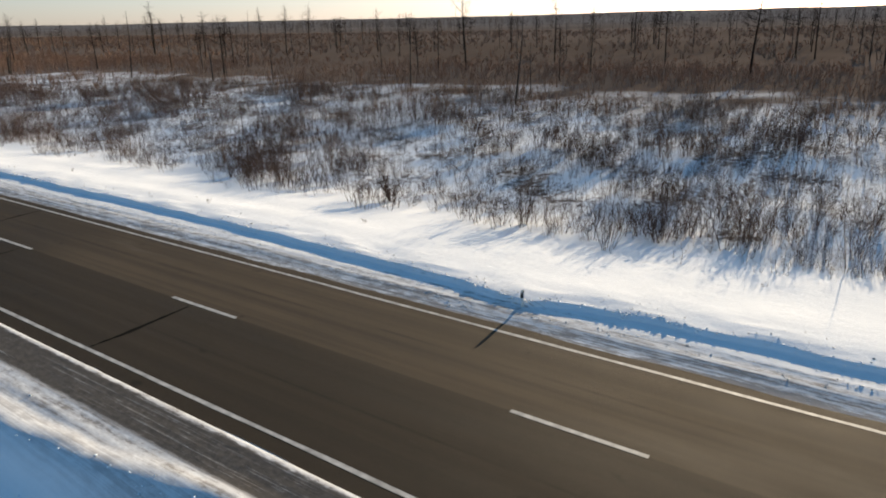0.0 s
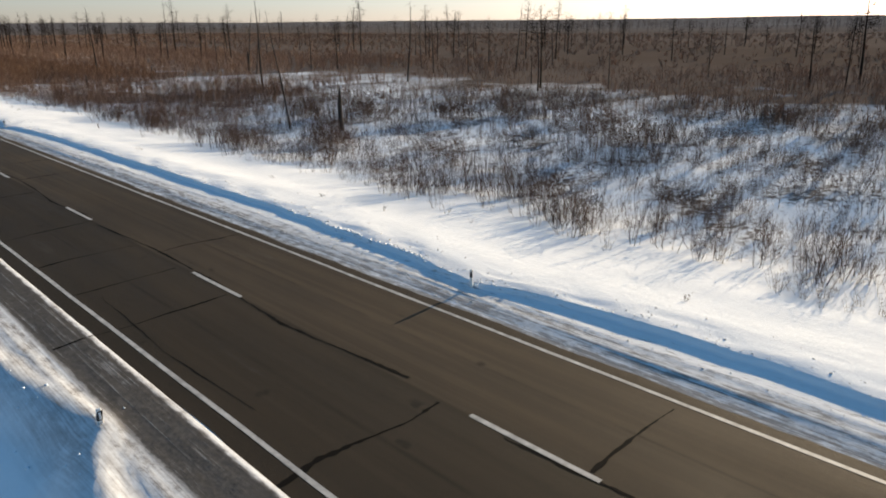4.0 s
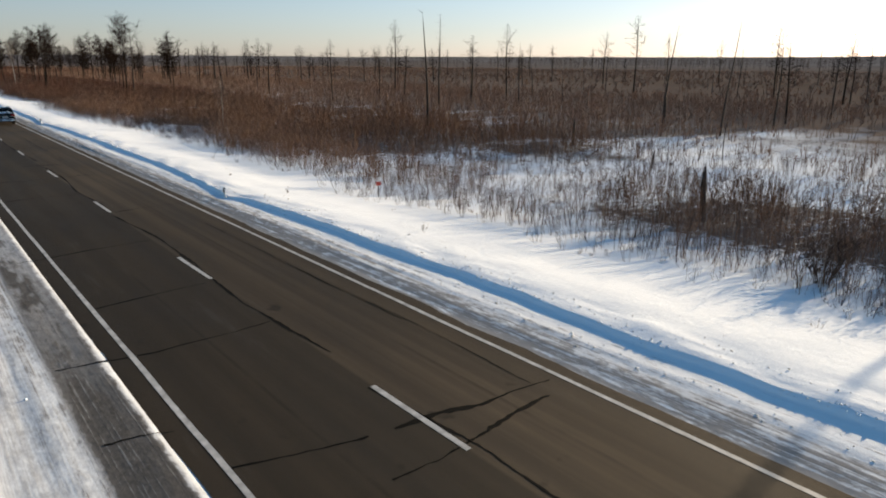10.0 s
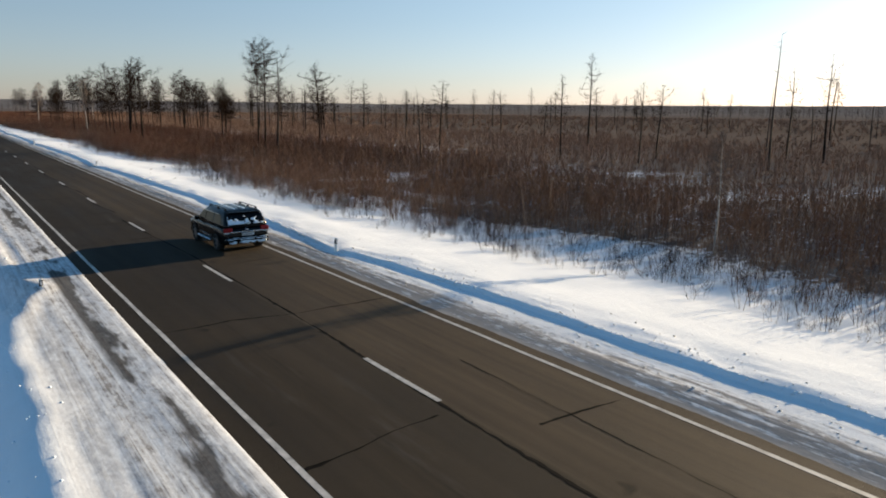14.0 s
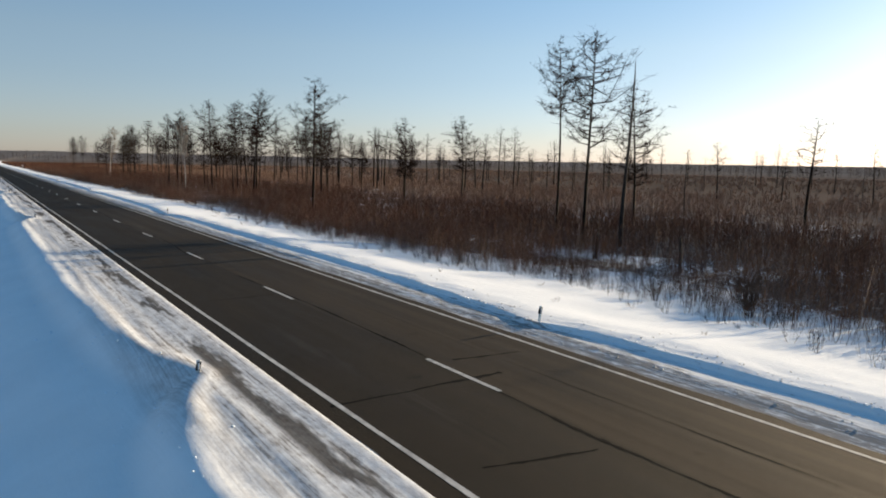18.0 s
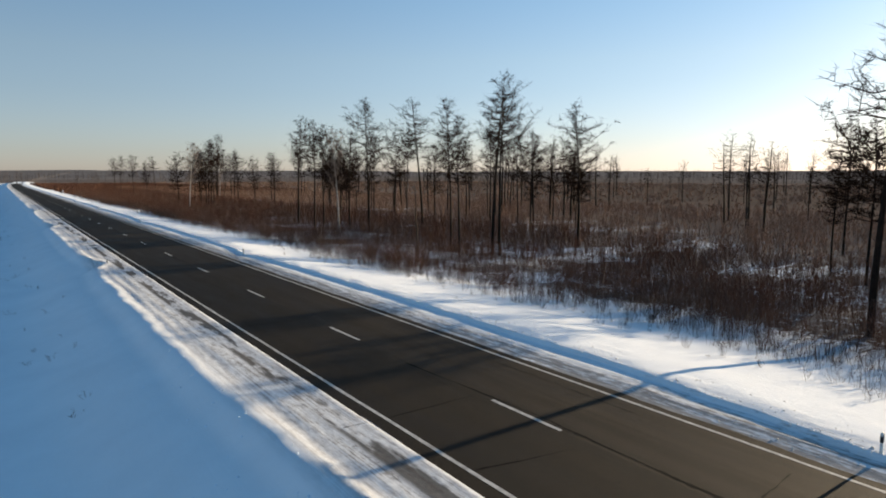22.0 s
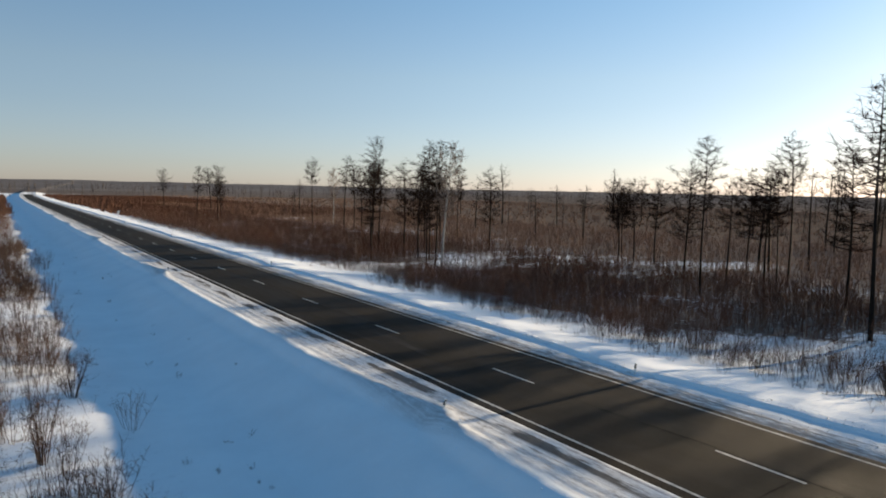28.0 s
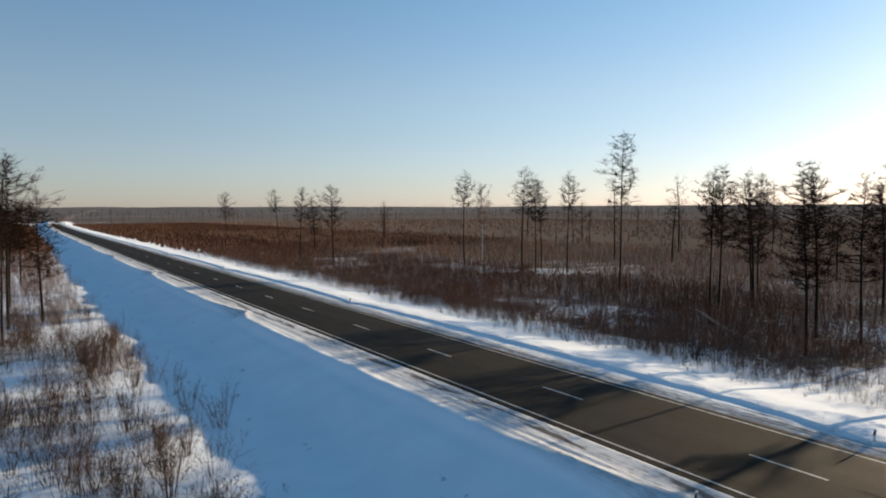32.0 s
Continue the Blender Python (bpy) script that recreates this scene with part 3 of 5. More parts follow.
def spikes(base, tip, width):
    """Many thin three-sided twigs at once, from base to tip."""
    base, tip = np.asarray(base, float), np.asarray(tip, float)
    n = len(base)
    d = tip - base
    d /= np.linalg.norm(d, axis=1)[:, None] + 1e-9
    ref = np.where(np.abs(d[:, 2:]) > 0.8, [[1.0, 0, 0]], [[0, 0, 1.0]])
    a = np.cross(d, ref)
    a /= np.linalg.norm(a, axis=1)[:, None] + 1e-9
    b = np.cross(d, a)
    w = np.broadcast_to(np.asarray(width, float), (n,))[:, None] / 2
    v = np.stack([base + w * a, base + w * (-0.5 * a + 0.87 * b), base + w * (-0.5 * a - 0.87 * b), tip], 1).reshape(-1, 3)
    k = np.arange(n)[:, None] * 4
    f = np.stack([k + [0, 1, 3], k + [1, 2, 3], k + [2, 0, 3]], 1).reshape(-1, 3)
    return v, f


def blades(base, tip, width, seed=0):
    """Many very fine twigs, each one sliver turned at random about its length."""
    base, tip = np.asarray(base, float), np.asarray(tip, float)
    n = len(base)
    d = tip - base
    d /= np.linalg.norm(d, axis=1)[:, None] + 1e-9
    a = np.cross(d, np.random.default_rng(seed).normal(0, 1, (n, 3)))
    a /= np.linalg.norm(a, axis=1)[:, None] + 1e-9
    w = np.broadcast_to(np.asarray(width, float), (n,))[:, None] / 2
    v = np.stack([base + w * a, base - w * a, tip], 1).reshape(-1, 3)
    return v, np.arange(3 * n).reshape(-1, 3)


class Pile:
    """Gathers pieces of one mesh."""

    def __init__(self):
        self.v, self.f, self.n = [], [], 0

    def add(self, v, f):
        self.v.append(v)
        self.f.append(np.asarray(f) + self.n)
        self.n += len(v)

    def mesh(self, name, mat, parent=None, label="", smooth=False):
        return sheet(name, np.concatenate(self.v), np.concatenate(self.f), mat, parent, label, smooth)


def trunk_line(rng, tall, bend):
    k = np.linspace(0, 1, 9)
    side = rng.normal(0, bend, 2)
    sway = np.stack([side[0] * k ** 2 + 0.10 * np.sin(k * 5 + rng.uniform(0, 6)), side[1] * k ** 2 + 0.10 * np.sin(k * 4 + rng.uniform(0, 6)), k * tall], 1)
    sway[0, 2] = -0.35
    return sway


def point_on(line, k):
    i = np.clip(k * (len(line) - 1), 0, len(line) - 1.001)
    j = int(i)
    return line[j] + (line[j + 1] - line[j]) * (i - j)


def make_larch(seed, tall=16.0, spread=2.6, limbs=46, low=0.42, twigs=12, fine=70, bark_mat=None, twig_mat=None, name="larch_tree", rise=0.25, girth=0.19, fork=0.4):
    rng = np.random.default_rng(seed)
    tree = new(name)
    line = trunk_line(rng, tall, 0.35)
    wood, crown = Pile(), Pile()
    wood.add(*tube(line, girth * (1 - np.linspace(0, 0.93, 9)) ** 0.8, 7))
    for i in range(limbs):
        k = low + (0.99 - low) * (i + rng.uniform(0, 1)) / limbs
        p = point_on(line, k)
        shape = np.sin(np.pi * np.clip((k - low + 0.12) / (1.10 - low), 0, 1)) ** 0.8
        reach = spread * (0.35 + 0.75 * shape) * rng.uniform(0.5, 1.15) * (1 - 0.55 * max(0, k - 0.8) / 0.2)
        if rng.uniform() < 0.10:
            reach *= 1.35
        a = i * 2.4 + rng.normal(0, 0.5)
        up = rise + rng.normal(0, 0.18) + 0.5 * max(0, k - 0.75)
        out = np.array([math.cos(a), math.sin(a), up])
        veer = rng.normal(0, 0.22, 3) * reach
        mid = p + out * reach * 0.5 + [0, 0, -0.06 * reach] - veer * 0.35
        end = p + out * reach + [0, 0, 0.22 * reach + rng.normal(0, 0.2)] + veer
        limb = np.array([p, p + (mid - p) * 0.5, mid, mid + (end - mid) * 0.55, end])
        r = 0.017 + 0.016 * reach
        crown.add(*tube(limb, [r, r * 0.8, r * 0.55, r * 0.35, 0], 3))
        n = max(2, int(twigs * reach / spread))
        at = np.array([point_on(limb, q) for q in rng.uniform(0.25, 0.98, n)])
        go = rng.normal(0, 1, (n, 3)) * [0.55, 0.55, 0.35] + out * [0.5, 0.5, 0.3] + [0, 0, 0.35]
        ends = at + go * reach * rng.uniform(0.18, 0.42, (n, 1))
        crown.add(*spikes(at, ends, 0.042))
        m = max(3, int(fine * reach / spread))
        pick = rng.integers(0, n, m)
        base = at[pick] + (ends - at)[pick] * rng.uniform(0.15, 0.9, (m, 1))
        crown.add(*blades(base, base + rng.normal(0, 1, (m, 3)) * [0.34, 0.34, 0.22] + [0, 0, 0.10], 0.030, seed * 100 + i))
    if rng.uniform() < fork:
        p = point_on(line, rng.uniform(0.62, 0.75))
        a = rng.uniform(0, 6.28)
        top = p + [math.cos(a) * 0.9, math.sin(a) * 0.9, tall * 0.26]
        crown.add(*tube(np.array([p, p + [math.cos(a) * 0.6, math.sin(a) * 0.6, tall * 0.08], top]), [0.07, 0.05, 0], 4))
    n = 7
    at = np.array([point_on(line, q) for q in rng.uniform(0.15, low, n)])
    a = rng.uniform(0, 6.28, n)
    wood.add(*spikes(at, at + np.stack([np.cos(a), np.sin(a), rng.normal(-0.1, 0.2, n)], 1) * rng.uniform(0.3, 1.1, (n, 1)), 0.035))
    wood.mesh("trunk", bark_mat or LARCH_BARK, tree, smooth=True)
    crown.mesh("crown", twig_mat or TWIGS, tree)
    return tree


LARCH_LABELS = ("tall bare larch with a sparse dark crown standing in brush", "slender bare larch with a high narrow crown over brush",
                "bare larch with a broad twiggy crown above the brush", "small bare larch with short dense branches in brush")
LARCHES = []
for seed, (tall, spread, limbs, low, girth) in enumerate(((17, 2.9, 50, 0.45, 0.20), (15, 2.3, 46, 0.50, 0.16), (18, 3.2, 44, 0.55, 0.22), (13, 2.4, 54, 0.34, 0.15),
                                                        (16, 2.1, 40, 0.52, 0.15), (12, 2.6, 50, 0.40, 0.15), (17, 2.0, 36, 0.60, 0.16), (14, 2.9, 56, 0.30, 0.18))):
    LARCHES.append((tall, make_larch(seed + 11, tall, spread * 0.84, int(limbs * 1.25), low, 11, 58, girth=girth * 0.8)))
    tagged(LARCHES[-1][1], LARCH_LABELS[0 if tall >= 17 else 2 if spread > 2.5 else 1 if tall >= 15 else 3], "tree", "larches on the plain")
THIN = []
for seed, (tall, spread) in enumerate(((15, 2.4), (13, 2.0), (16, 2.0))):
    THIN.append((tall, make_larch(seed + 40, tall, spread * 0.9, 32, 0.45, 6, 22)))
    tagged(THIN[-1][1], "distant bare larch rising over the brush", "tree", "larches on the plain")
USED = set()


def place(source, x, y, tall, turn, lean=0.0):
    """The first use of a tree moves it to its place, later ones are copies."""
    height, tree = source
    z = float(terrain(x, y)) - 0.05
    m = pose(x, y, z, 0, math.degrees(math.atan2(lean, tall)), 0) @ pose(0, 0, 0, 0, 0, turn) @ Matrix.Scale(tall / height, 4)
    if tree.name not in USED:
        USED.add(tree.name)
        tree.matrix_basis = m
        return tree
    return copy_thing(tree, m @ Matrix.Scale(1 / tree.scale.x, 4))


forest = np.random.default_rng(21)


def stand(rows):
    """Larches at x, y with their heights."""
    for x, y, tall in rows:
        near = x < 62
        some = LARCHES if near else THIN
        close = sorted(some, key=lambda s: abs(s[0] - tall) + forest.uniform(0, 3.5))
        place(close[0], x, y, tall, float(forest.uniform(0, 360)))


stand([
    (141, 130, 15), (140, 139, 15), (171, 148, 12), (144, 214, 19), (157, 235, 16), (96, 252, 18), (32.5, 257.7, 17.3), (33.0, 261.5, 17.4),
    (43.5, 262.1, 14.0), (247, 276, 19),
])
BROAD = (15.5, tagged(make_larch(98, 15.5, 2.6, 46, 0.42, 13, 80, girth=0.19, rise=0.20, fork=1.0), "large bare larch with a wide ragged crown beside the road", "tree", "larches on the plain"))
place(BROAD, 23.0, 291.4, 15.6, 40.0)
stand([
    (40.5, 300.2, 12.3), (42.6, 304.0, 9.8), (120, 306, 12), (58, 311, 14), (111, 328, 9), (29.4, 329.4, 16.7), (29.4, 330.4, 18.1),
    (41.9, 331.6, 15.9), (26.1, 331.7, 13.7), (79, 333, 13), (116, 334, 10), (28.5, 336.9, 16.3), (119, 343, 11), (85, 344, 13),
])
stand([
    (132, 347, 11), (60, 351, 10), (103, 352, 16), (99, 353, 16), (53, 353, 14), (52, 355, 14), (36.4, 356.1, 18.3), (22.3, 359.0, 15.2),
    (124, 360, 14), (31.1, 361.5, 18.6), (26.0, 365.5, 15.1), (31.5, 368.5, 14.6), (29.8, 384.7, 17.8),
])
stand([
    (276, 385, 18), (260, 385, 15), (185, 387, 16), (104, 387, 13), (40.5, 391.7, 14.3), (181, 395, 16), (83, 396, 13), (58, 398, 18),
    (37.3, 403.7, 15.3), (54, 405, 17), (57, 412, 13), (72, 413, 14), (48, 414, 14), (163, 414, 13), (66, 415, 13), (129, 422, 12),
])
stand([
    (58, 427, 12), (57, 430, 12), (55, 431, 12), (113, 433, 15), (134, 433, 13), (252, 435, 19), (61, 436, 11), (26.7, 437.0, 12.9),
    (28.4, 437.5, 16.4), (164, 443, 15), (31.1, 443.5, 16.8), (23.9, 447.2, 13.6), (31.7, 447.6, 13.0), (31.2, 450.8, 14.0), (50, 455, 14),
])
stand([
    (32.1, 460.4, 14.6), (30.8, 460.5, 14.1), (43.0, 464.6, 14.6), (301, 466, 19), (85, 469, 12), (49, 469, 14), (55, 472, 15), (76, 474, 10),
    (200, 476, 17), (42.4, 483.1, 20.4),
])
stand([
    (54, 506, 17), (52, 512, 16), (50, 513, 18), (55, 514, 16), (125, 522, 13), (85, 526, 16), (48, 528, 18), (111, 531, 19),
])
stand([
    (29.3, 546.1, 16.0), (191, 547, 18), (182, 553, 21), (26.7, 557.3, 15.8), (40.1, 584.5, 14.3), (88, 641, 15), (159, 649, 22), (38.5, 665.1, 17.7),
    (59, 671, 19),
])

# the wood behind, which shades the last stretch of the road
for k in range(26):
    x, y = float(forest.uniform(44, 100)), float(forest.uniform(330, 408))
    place(LARCHES[k % 8] if x < 62 else THIN[k % 3], x, y, float(forest.uniform(11, 17)), float(forest.uniform(0, 360)))
# large larches behind the brush on the left
stand([(-24.2, 497, 17), (-21.4, 499, 13.5), (-24.1, 514, 12.5), (-24.5, 486, 15.5), (-23, 540, 13), (-25.5, 560, 12)])


# ---- dead poles, stumps and birches ----
def make_pole(seed, tall, girth, stubs, name="dead_tree"):
    rng = np.random.default_rng(seed)
    tree = new(name)
    line = trunk_line(rng, tall, 0.20)
    wood, twig = Pile(), Pile()
    wood.add(*tube(line, girth * (1 - np.linspace(0, 0.85, 9)), 7))
    n = stubs
    at = np.array([point_on(line, q) for q in rng.uniform(0.35, 0.98, n)])
    a = rng.uniform(0, 6.28, n)
    twig.add(*spikes(at, at + np.stack([np.cos(a), np.sin(a), rng.normal(0.1, 0.35, n)], 1) * rng.uniform(0.25, 1.3, (n, 1)), 0.035))
    wood.mesh("trunk", SNAG_BARK, tree, smooth=True)
    tagged(twig.mesh("broken_branches", SNAG_BARK, tree), kind="stuff")
    return tagged(tree, "dead branchless burnt tree trunk standing in snow", "dead tree", "dead trunks on the burnt plain")


POLES = [(13.0, make_pole(61, 13.0, 0.15, 14)), (11.0, make_pole(62, 11.0, 0.13, 22)), (12.0, make_pole(63, 12.0, 0.16, 6)), (14.0, make_pole(64, 14.0, 0.14, 30))]


def pole(x, y, tall, lean):
    place(POLES[int(forest.integers(0, 4))], x, y, tall, float(forest.uniform(0, 360)), lean)


def make_stump(seed):
    rng = np.random.default_rng(seed)
    pile = Pile()
    k = np.linspace(0, 1, 7)
    line = np.stack([0.05 * np.sin(k * 4 + seed), 0.05 * np.cos(k * 3 + seed), k * 3.0 - 0.2], 1)
    pile.add(*tube(line, [0.17, 0.15, 0.135, 0.13, 0.125, 0.10, 0.0], 8))
    pile.add(*spikes(line[[4, 5, 5]], line[[4, 5, 5]] + rng.normal(0, 0.25, (3, 3)), 0.05))
    ob = pile.mesh("tree_stump", SNAG_BARK, smooth=True)
    return tagged(ob, "charred broken tree stump sticking up from snow", "stump", "stumps on the burnt plain")


STUMPS = [(2.8, make_stump(71)), (2.8, make_stump(72))]


def stump(x, y, tall):
    if tall > 3.8:
        return pole(x, y, tall, float(forest.normal(0, 0.15)))
    place(STUMPS[int(forest.integers(0, 2))], x, y, tall, float(forest.uniform(0, 360)), float(forest.normal(0, 0.12)))


BIRCH = (14.0, tagged(make_larch(81, 14.0, 1.5, 40, 0.42, 10, 70, BIRCH_BARK, BIRCH_TWIGS, "birch_tree", 0.95, 0.13, 1.0), "pale leaning birch with a white trunk and fine bare twigs", "tree", "birches on the plain"))


def birch(x, y, tall, lean):
    place(BIRCH, x, y, tall, float(forest.uniform(0, 360)), lean)


for x, y, tall, lean in (
    (58, 12, 10, 1.0), (72, 38, 11, 0.0), (24, 71, 10, -1.4), (68, 105, 13, 1.2), (44, 109, 13, -0.4), (101, 110, 13, 1.4), (85, 117, 11, 0.0),
    (122, 117, 11, 0.0), (61, 140, 12, 1.5), (74, 141, 10, 0.0), (65, 150, 12, 1.6), (139, 157, 9, 0.0), (40, 163, 13, 0.0), (183, 197, 11, 0.0),
    (71, 201, 16, 0.0), (193, 212, 10, 0.0), (232, 216, 11, 0.0), (44, 233, 10, -1.3), (33, 254, 15, 0.4), (73, 332, 12, 0.0),
):
    pole(x, y, tall, lean)
for x, y, tall in (
    (26.5, 67.0, 3.8), (37.0, 94.6, 1.9), (23.6, 118.5, 3.0), (43.8, 129.5, 3.9), (35.7, 130.2, 1.4), (41.6, 130.2, 1.0), (31.9, 136.4, 0.9),
    (42.6, 143.8, 2.6), (64.9, 149.8, -4.4), (25.0, 211.9, 3.9), (95.2, 222.6, 5.4), (94.4, 241.5, 4.1), (24.7, 242.2, 2.3), (25.3, 249.4, 2.0),
    (32.8, 253.8, 1.7), (31.3, 255.4, 1.2), (22.8, 334.3, 7.9),
):
    stump(x, y, tall)
for x, y, tall, lean in (
    (21.8, 176.0, 6.0, -0.1), (25.0, 358.0, 14.1, -0.4), (21.3, 425.1, 15.1, 1.5), (56.8, 534.9, 15.9, 0.0),
):
    birch(x, y, tall, lean)
for k in range(235):
    x, y = float(forest.uniform(62, 300)), float(forest.uniform(-40, 640) if k < 150 else forest.uniform(-40, 330))
    if y > 230 and k % 2:
        continue
    if k % 3 == 0:
        pole(x, y, float(forest.uniform(6, 12)), float(forest.normal(0, 0.4)))
    else:
        place(THIN[k % 3], x, y, float(forest.uniform(8, 15)), float(forest.uniform(0, 360)))


# ---- brush over the plain ----
def bush_templates(count, stems, twigs, width, seed, bushy=1.0, fine=0.55, low=0.22):
    """Small multi-stemmed shrubs of unit height as arrays of twig ends, the twigs steep and fine."""
    rng = np.random.default_rng(seed)
    made = []
    for _ in range(count):
        a = rng.uniform(0, 6.28, stems)
        lean = rng.uniform(0.02, 0.34, stems) * bushy
        foot = np.stack([np.cos(a), np.sin(a), np.zeros(stems)], 1) * rng.uniform(0, 0.20, (stems, 1))
        top = foot + np.stack([np.cos(a) * lean, np.sin(a) * lean, rng.uniform(0.55, 1.0, stems)], 1)
        pick, q = rng.integers(0, stems, twigs), low + (0.94 - low) * rng.beta(1.5, 1.2, (twigs, 1))
        b = foot[pick] + (top - foot)[pick] * q
        e = b + np.stack([rng.normal(0, 0.11, twigs), rng.normal(0, 0.11, twigs), rng.uniform(0.05, 0.26, twigs)], 1) * (1.25 - q * 0.6) * bushy
        made.append((foot, top, np.full(stems, width), b, e, np.full(twigs, width * fine)))
    return made


def brush(name, mat, label, places, heights, templates, seed, spread=1.0, round_stems=True):
    """One body of brush: shrubs of the given heights at x, y."""
    rng = np.random.default_rng(seed)
    pile = Pile()
    which = rng.integers(0, len(templates), len(places))
    z = terrain(places[:, 0], places[:, 1]) - 0.06
    for k, (foot, top, w, b, e, fine) in enumerate(templates):
        sel = np.where(which == k)[0]
        if not len(sel):
            continue
        a = rng.uniform(0, 6.28, len(sel))
        c, s = np.cos(a)[:, None], np.sin(a)[:, None]
        h = heights[sel][:, None]
        wide = h * spread * rng.uniform(0.75, 1.3, (len(sel), 1))

        def put(p):
            x = p[None, :, 0] * c - p[None, :, 1] * s
            y = p[None, :, 0] * s + p[None, :, 1] * c
            return np.stack([places[sel, 0][:, None] + x * wide, places[sel, 1][:, None] + y * wide, z[sel][:, None] + p[None, :, 2] * h], -1).reshape(-1, 3)

        scale = np.clip(heights[sel] / 1.6, 0.6, 1.4)[:, None]
        pile.add(*(spikes(put(foot), put(top), (w[None, :] * scale).ravel()) if round_stems else blades(put(foot), put(top), (w[None, :] * scale).ravel(), seed)))
        pile.add(*blades(put(b), put(e), (fine[None, :] * scale).ravel(), seed + k))
    return tagged(pile.mesh(name, mat), label, "brush", kind="stuff")


def scatter(rng, n, x0, x1, y0, y1, keep):
    p = np.stack([rng.uniform(x0, x1, n), rng.uniform(y0, y1, n)], 1)
    return p[rng.uniform(0, 1, n) < keep(p[:, 0], p[:, 1])]


rng = np.random.default_rng(31)
NEAR, MID, FAR = bush_templates(14, 4, 26, 0.026, 1, 1.0, 0.85), bush_templates(10, 3, 14, 0.075, 2, 0.8, 0.85), bush_templates(8, 4, 6, 0.26, 3, 0.9, 1.0)
past = lambda x, y: 0.92 * soft(-1.2, 2.0, x - edge_right(y) + 1.5 * hashed(x * 0.5, y * 0.4, 7.0)) ** 1.1
clump = lambda x, y: np.clip(0.5 + 1.3 * hashed(x * 0.9, y * 0.8, 11.0) + 0.5 * hashed(x * 2.3, y * 2.1, 5.0), 0, 1)
FINE = bush_templates(14, 6, 52, 0.016, 5, 1.0, 0.75)
p = scatter(rng, 40000, 12, 47, -48, 610, lambda x, y: past(x, y) * (0.06 + 0.94 * thick(x, y)) * np.where(y > 480, 0.65, 1) * (clump(x, y) + (1 - clump(x, y)) * (0.12 + 0.88 * soft(66, 92, y))))
# the thicket is closest along its sunny border on the strip
p = np.concatenate([p, scatter(rng, 9500, 12, 28, 105, 500, lambda x, y: past(x, y) * thick(x, y) ** 1.3 * (0.35 + 0.65 * soft(200, 330, y)) * np.clip(0.45 + 1.3 * hashed(x * 0.8 + 2, y * 0.7, 27.0), 0, 1) * (1 - 0.6 * soft(6, 14, x - edge_right(y))))])
t = thick(p[:, 0], p[:, 1])
tall = (0.35 + 2.5 * t) * rng.uniform(0.55, 1.25, len(p)) * (0.70 + 0.30 * soft(0, 4, p[:, 0] - edge_right(p[:, 1])))
red = rng.uniform(0, 1, len(p)) < np.clip(t * 1.35 - 0.25, 0.08, 0.85) * (0.25 + 0.75 * soft(92, 135, p[:, 1] + 0.5 * (p[:, 0] - 20)))
# further on the brush takes the darker tone with shade in its colour
far_on = p[:, 1] + rng.normal(0, 25, len(p)) > 235
close = p[:, 0] < 25
for k, (pick, mat, label) in enumerate(((red & ~far_on, SUNLIT_BRUSH, "thicket of leafless rust-brown saplings in snow"), (red & far_on, RED_BRUSH, "thicket of leafless dark reddish saplings under larches"),
                                        (~red, GREY_BRUSH, "leafless grey-brown bushes in snow"))):
    name = "red_brush" if k < 2 else "grey_brush"
    brush(name, mat, label + " beside the open strip", p[pick & close], tall[pick & close], FINE, 31 + k, 0.85, False)
    brush(name, mat, label, p[pick & ~close], tall[pick & ~close], NEAR, 41 + k, 0.85, False)
# darker rounded bushes standing apart along the edge of the thicket
EDGE = bush_templates(10, 7, 60, 0.014, 7, 1.25, 0.75, 0.1)
p = scatter(rng, 15500, 9.0, 24, 70, 560, lambda x, y: soft(-3.0, -0.3, x - edge_right(y)) * (1 - soft(6.0, 10.0, x - edge_right(y))) * np.clip(0.50 + 1.0 * hashed(x * 0.8, y * 0.7, 19.0), 0.06, 1) * (0.25 + 0.75 * soft(100, 190, y)))
brush("edge_bushes", DARK_BRUSH, "dark rounded leafless bushes standing apart in snow", p, rng.uniform(0.5, 1.75, len(p)) * (0.6 + 0.4 * soft(-3, 2, p[:, 0] - edge_right(p[:, 1]))), EDGE, 61, 0.95, False)
# bushes clumped on the hummocky snow of the first clearing
LOW = bush_templates(14, 6, 36, 0.018, 6, 1.25, 0.75, 0.12)
p = scatter(rng, 50000, 11.5, 66, -52, 92, lambda x, y: 0.62 * past(x + 1.2, y) * clump(x + 3, y + 5) ** 1.4 * (0.95 - 0.3 * soft(40, 60, x)))
tall = (0.7 + 1.35 * np.clip(0.5 + 0.8 * hashed(p[:, 0] * 0.35, p[:, 1] * 0.3, 15.0), 0, 1)) * rng.uniform(0.55, 1.3, len(p))
brush("low_bushes", BROWN_BRUSH, "fine-twigged brown bushes clumped on hummocky snow", p, tall, LOW, 51, 1.0, False)
# low bushes thinly over the open places between the thickets
p = scatter(rng, 42000, 12.5, 62, 84, 470, lambda x, y: 0.75 * past(x + 1.5, y) * np.clip(1.05 - 1.35 * thick(x, y), 0, 1) * np.clip(clump(x + 7, y), 0.12, 1))
brush("clearing_bushes", BROWN_BRUSH, "small brown leafless bushes scattered over open snow", p, rng.uniform(0.3, 1.0, len(p)) * (0.8 + 0.5 * clump(p[:, 0] * 0.4, p[:, 1] * 0.4)), LOW, 52, 1.1, False)
p = scatter(rng, 25000, 47, 120, -60, 760, lambda x, y: 0.10 + 0.75 * thick(x, y))
t = thick(p[:, 0], p[:, 1])
tall = (0.7 + 1.9 * t) * rng.uniform(0.6, 1.25, len(p))
